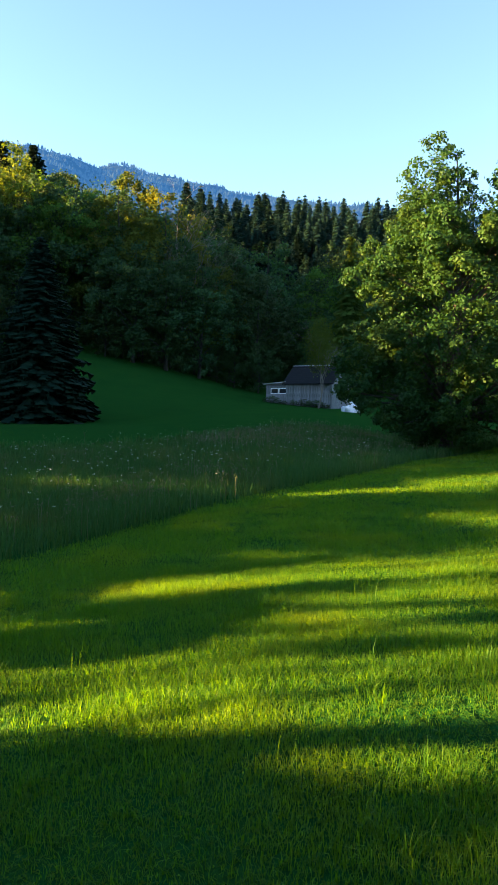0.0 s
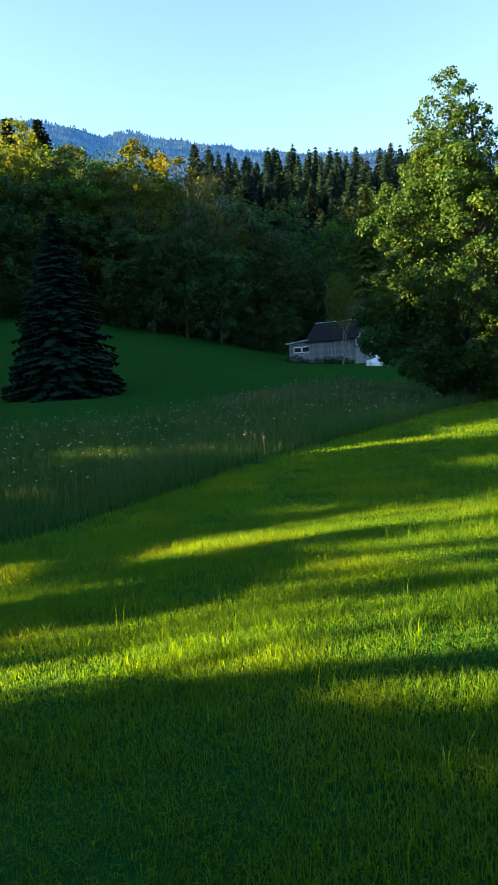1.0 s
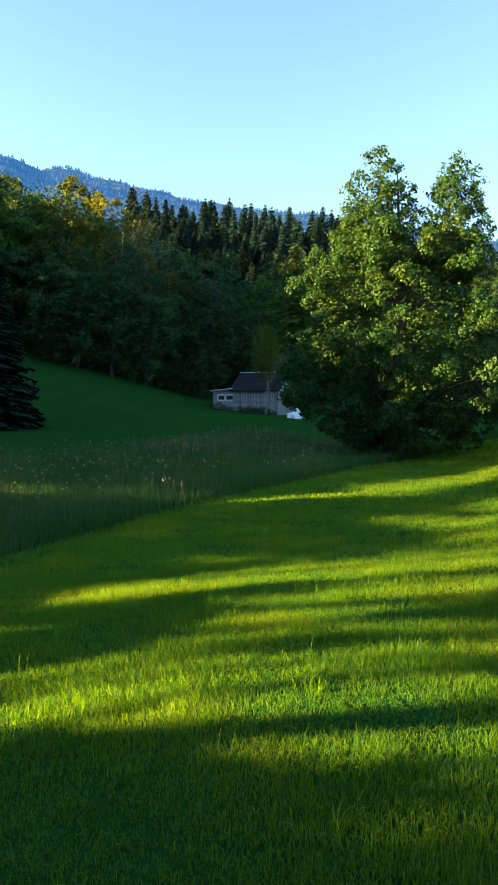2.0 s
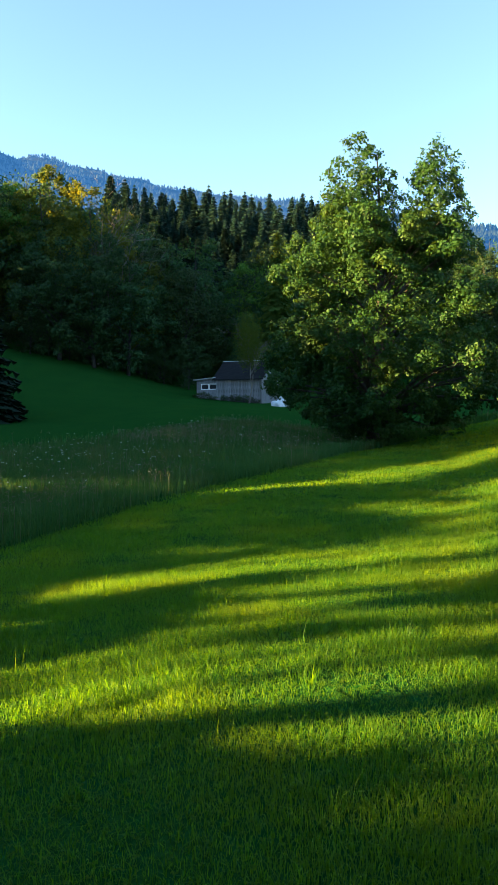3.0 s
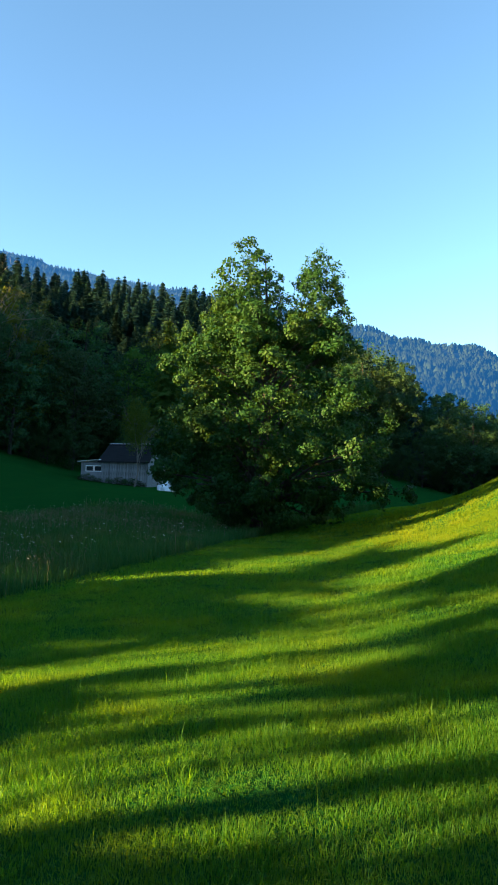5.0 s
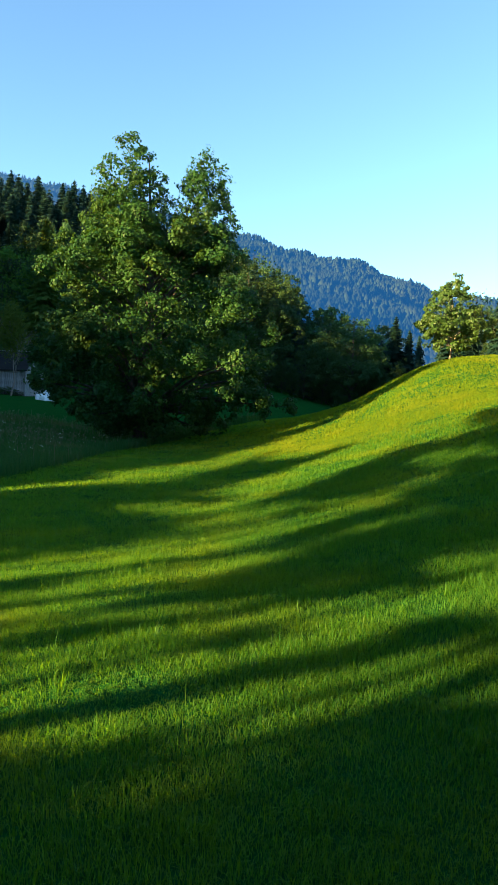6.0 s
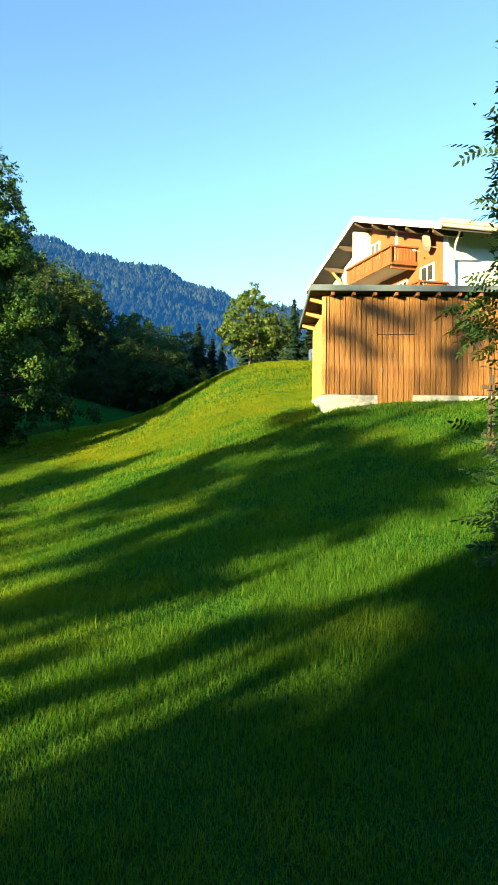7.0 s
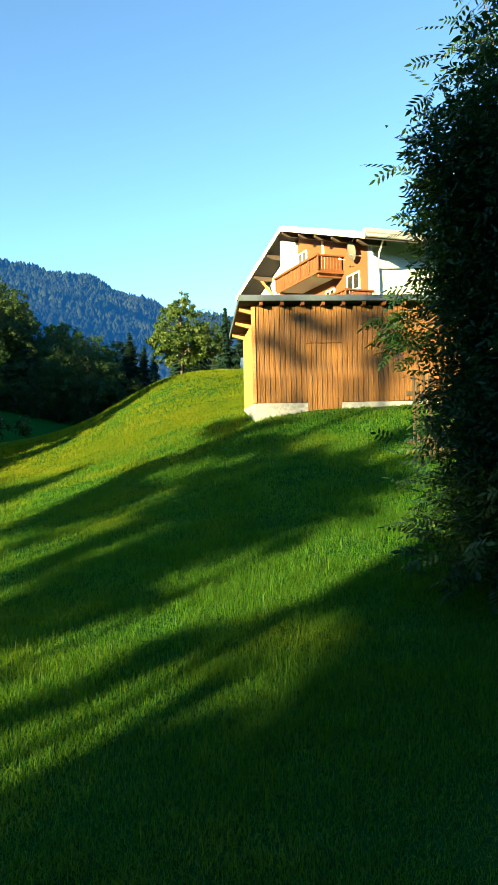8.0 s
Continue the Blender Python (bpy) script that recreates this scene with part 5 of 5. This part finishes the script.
def blades(rng, x, y, tall, wide, lean=0.5, mid=0.55, simple=False):
    """Grass blades at (x, y), bent over: three triangles each, or one where they are far off."""
    n = len(x)
    z = ground_z(x, y)
    a = rng.uniform(0, 2 * np.pi, n)
    d = np.stack([np.cos(a), np.sin(a), np.zeros(n)], -1)
    s = np.stack([-np.sin(a), np.cos(a), np.zeros(n)], -1)
    h = (tall * rng.uniform(0.55, 1.25, n))[:, None]
    w = (wide * rng.uniform(0.6, 1.3, n))[:, None]
    k = (lean * rng.uniform(0.1, 1.0, n))[:, None]
    b = np.stack([x, y, z - 0.02], -1)
    up = np.array([[0, 0, 1.0]])
    t = b + up * h * (1 - 0.25 * k) + d * h * k
    i = np.arange(n)[:, None]
    if simple:
        v = np.stack([b - s * w * 0.6, b + s * w * 0.6, t], 1).reshape(-1, 3)
        return v, i * 3 + np.array([[0, 1, 2]])
    m = b + up * h * mid + d * h * k * 0.3
    tw = s * 0.5 + d * rng.uniform(-0.3, 0.3, n)[:, None]
    v = np.stack([b - s * w * 0.5, b + s * w * 0.5, m - tw * w * 0.8, m + tw * w * 0.8, t], 1).reshape(-1, 3)
    f = np.concatenate([i * 5 + np.array([[0, 1, 3]]), i * 5 + np.array([[0, 3, 2]]), i * 5 + np.array([[2, 3, 4]])], 1).reshape(-1, 3)
    return v, f


def scatter(rng, d0, d1, b0, b1, per_m2):
    area = (d1 * d1 - d0 * d0) / 2 * radians(b1 - b0)
    n = int(area * per_m2)
    d = np.sqrt(rng.uniform(d0 * d0, d1 * d1, n))
    b = np.radians(rng.uniform(b0, b1, n))
    return np.sin(b) * d, np.cos(b) * d


def patchy(x, y):
    """Smooth uneven noise, 0 to 1, about one patch to the unit."""
    i, j = np.floor(x).astype(int), np.floor(y).astype(int)
    u, v = ramp(x - i), ramp(y - j)

    def value(a, b):
        k = np.sin(a * 127.1 + b * 311.7) * 43758.5453
        return k - np.floor(k)
    return (value(i, j) * (1 - u) + value(i + 1, j) * u) * (1 - v) + (value(i, j + 1) * (1 - u) + value(i + 1, j + 1) * u) * v


def clumpy(x, y):
    """Uneven growth at two sizes, about 0 to 1."""
    return 0.6 * patchy(x * 0.8 + 0.3 * y, y * 0.8 - 0.3 * x) + 0.4 * patchy(x * 2.1 - y + 7, y * 2.1 + x)


def meadow_grass():
    rng = np.random.default_rng(77)
    # dry collects the knoll blades that take the sunlit colour
    out, dry = [], []
    for d0, d1, per, tall, wide in ((0.8, 4.5, 7000, 0.066, 0.0045), (4.5, 7, 7600, 0.07, 0.0056), (7, 10, 5200, 0.072, 0.0075), (10, 16, 2100, 0.075, 0.012), (16, 28, 680, 0.08, 0.028), (28, 48, 200, 0.09, 0.055)):
        x, y = scatter(rng, d0, d1, -27, 80, per)
        c = clumpy(x * 2.2 + 3, y * 2.2)
        keep = (beyond_edge(x, y) < rng.uniform(-0.3, 0.3, len(x))) & (rng.uniform(0, 1, len(x)) < 0.62 + 0.5 * clumpy(x, y))
        x, y, c = x[keep], y[keep], c[keep]
        h = tall * (0.72 + 1.25 * c * c + 0.35 * clumpy(x * 0.6, y * 0.6))
        # the knoll below the shed gets yellower blades: its sunlight is put into colour
        lit_knoll = rng.uniform(0, 1, len(x)) < 0.97 * ramp((np.hypot(x - 23, y - 24) - 16) / -7)
        for group, k in ((out, ~lit_knoll), (dry, lit_knoll)):
            if k.any():
                group.append(blades(rng, x[k], y[k], h[k], wide, 1.05, simple=d0 >= 4.5))
    v, f = join(dry)
    tagged(place(None, "hill_grass", mesh_of("hill_grass", v, f), M_KNOLL_SUN), "short yellowish grass on the knoll, low sunlight painted into its colour", "grass", kind="stuff")
    # tussocks: sheaves of longer blades that lean outwards
    x, y = scatter(rng, 2.2, 17, -27, 75, 2.6)
    keep = (beyond_edge(x, y) < -0.2) & (rng.uniform(0, 1, len(x)) < 0.25 + clumpy(x * 0.5 + 2, y * 0.5))
    x, y = np.repeat(x[keep], 46), np.repeat(y[keep], 46)
    r = np.repeat(rng.uniform(0.04, 0.13, keep.sum()), 46)
    tall = np.repeat(rng.uniform(0.08, 0.16, keep.sum()), 46)
    out.append(blades(rng, x + rng.normal(size=len(x)) * r, y + rng.normal(size=len(x)) * r, tall, 0.004 + 0.0005 * np.hypot(x, y), 0.95))
    # longer stalks here and there
    x, y = scatter(rng, 2.0, 14, -27, 75, 14)
    keep = beyond_edge(x, y) < 0
    out.append(blades(rng, x[keep], y[keep], 0.2, 0.004, 0.35))
    v, f = join(out)
    tagged(place(None, "grass", mesh_of("grass", v, f), M_GRASS), "short bright green meadow grass, regrown after mowing", "grass", kind="stuff")


def clover():
    """Round three-part leaves and broad weed leaves low in the grass."""
    rng = np.random.default_rng(79)
    x, y = scatter(rng, 1.2, 10, -25, 76, 260)
    keep = (clumpy(x * 0.8 + 5, y * 0.8) + 0.25 * rng.uniform(-1, 1, len(x)) > 0.45) & (beyond_edge(x, y) < -0.3)
    x, y = x[keep], y[keep]
    n = len(x)
    c = np.stack([x, y, ground_z(x, y) + rng.uniform(0.02, 0.07, n)], -1)
    a0 = rng.uniform(0, 6.28, n)
    size = rng.uniform(0.007, 0.015, n)
    V = []
    for k in range(3):
        a = a0 + k * 2.094
        d = np.stack([np.cos(a), np.sin(a), rng.uniform(-0.1, 0.45, n)], -1) * size[:, None]
        s = np.stack([-np.sin(a), np.cos(a), np.zeros(n)], -1) * size[:, None] * 0.5
        V.append(np.stack([c, c + d * 0.6 + s, c + d * 1.1, c + d * 0.6 - s], 1))
    v = np.concatenate(V).reshape(-1, 3)
    i = np.arange(len(v) // 4)[:, None] * 4
    f = np.concatenate([i + np.array([[0, 1, 2]]), i + np.array([[0, 2, 3]])], 1).reshape(-1, 3)
    tagged(place(None, "clover", mesh_of("clover", v, f), M_CLOVER), "low clover leaves among the meadow grass", "clover", kind="stuff")


def tall_grass():
    rng = np.random.default_rng(78)
    x, y = scatter(rng, 7, 52, -30, 26, 260)
    k = beyond_edge(x, y)
    d = np.hypot(x, y)
    b = np.degrees(np.arctan2(x, y))
    far = hermite([-34, -20, -10, 0, 7, 16, 26], [27, 29, 32, 37, 46, 46, 47], b)
    keep = (k > rng.uniform(-0.1, 0.2, len(x))) & (d < far + rng.normal(size=len(x)) * 0.8)
    x, y, k = x[keep], y[keep], k[keep]
    t = 0.22 + 0.42 * clumpy(x * 0.5, y * 0.5)
    wide = 0.006 + 0.0006 * np.hypot(x, y)
    v, f = blades(rng, x, y, t, wide, 0.55, 0.6)
    tagged(place(None, "tall_grass", mesh_of("tall_grass", v, f), M_HAY), "tall unmown grass, green and straw-coloured, going to seed", "grass", kind="stuff")
    # seed heads on thin stalks, thickest in a patch that also paints sunlight
    q = rng.uniform(0, 1, len(x)) < 0.008 + 0.06 * (np.hypot(x - 1.5, (y - 31.5) * 1.3) < 4.5) + 0.03 * (clumpy(x * 0.22 + 1.0, y * 0.22) > 0.62)
    x, y, t = x[q], y[q], t[q] + rng.uniform(0.05, 0.3, q.sum())
    v, f = blades(rng, x, y, t, 0.006 + 0.0003 * np.hypot(x, y), 0.3, 0.7)
    n = len(x)
    h = np.stack([x, y, ground_z(x, y) + t * 0.85], -1)
    sv, sf = leaves(rng, h, 0.02, 3, 0.09, 1.5, -0.9, 0.16)
    v, f = join([(v, f), (sv, sf)])
    tagged(place(None, "seed_heads", mesh_of("seed_heads", v, f), M_SEED), "pale brown seed heads standing over the tall grass", "grass", kind="stuff")
    # white umbels
    x, y = scatter(rng, 10, 44, -24, 18, 1.5)
    k = beyond_edge(x, y)
    b = np.degrees(np.arctan2(x, y))
    keep = (k > 0.6) & (np.hypot(x, y) < hermite([-34, -20, -10, 0, 7, 16, 26], [27, 29, 32, 37, 46, 46, 47], b)) & (clumpy(x * 0.3, y * 0.3 + 2) > 0.42)
    x, y = x[keep], y[keep]
    h = np.stack([x, y, ground_z(x, y) + rng.uniform(0.45, 0.75, len(x))], -1)
    fv, ff = leaves(rng, h, 0.016, 6, 0.019, 0.25, 0.0, 0.9)
    tagged(place(None, "wild_flowers", mesh_of("wild_flowers", fv, ff), M_PETAL), "small white wild flowers above the tall grass", "flowers", kind="stuff")


clover()
meadow_grass()
tall_grass()


def dry_grass():
    """Trodden dry grass along the front of the shed."""
    rng = np.random.default_rng(83)
    n = 5200
    s, o = rng.uniform(0.2, 6.2, n), np.abs(rng.normal(size=n)) * 0.38 + 0.08
    keep = rng.uniform(0, 1, n) < 0.25 + 0.75 * clumpy(s * 0.8, o)
    s, o = s[keep], o[keep]
    a = radians(130)
    x = 13.924 + math.sin(a) * s - math.sin(radians(40)) * o
    y = 12.551 + math.cos(a) * s - math.cos(radians(40)) * o
    v, f = blades(rng, x, y, 0.055, 0.010, 1.2)
    tagged(place(None, "dry_grass", mesh_of("dry_grass", v, f), M_SEED), "thin dry grass on the trodden earth before the shed", "grass", kind="stuff")


dry_grass()
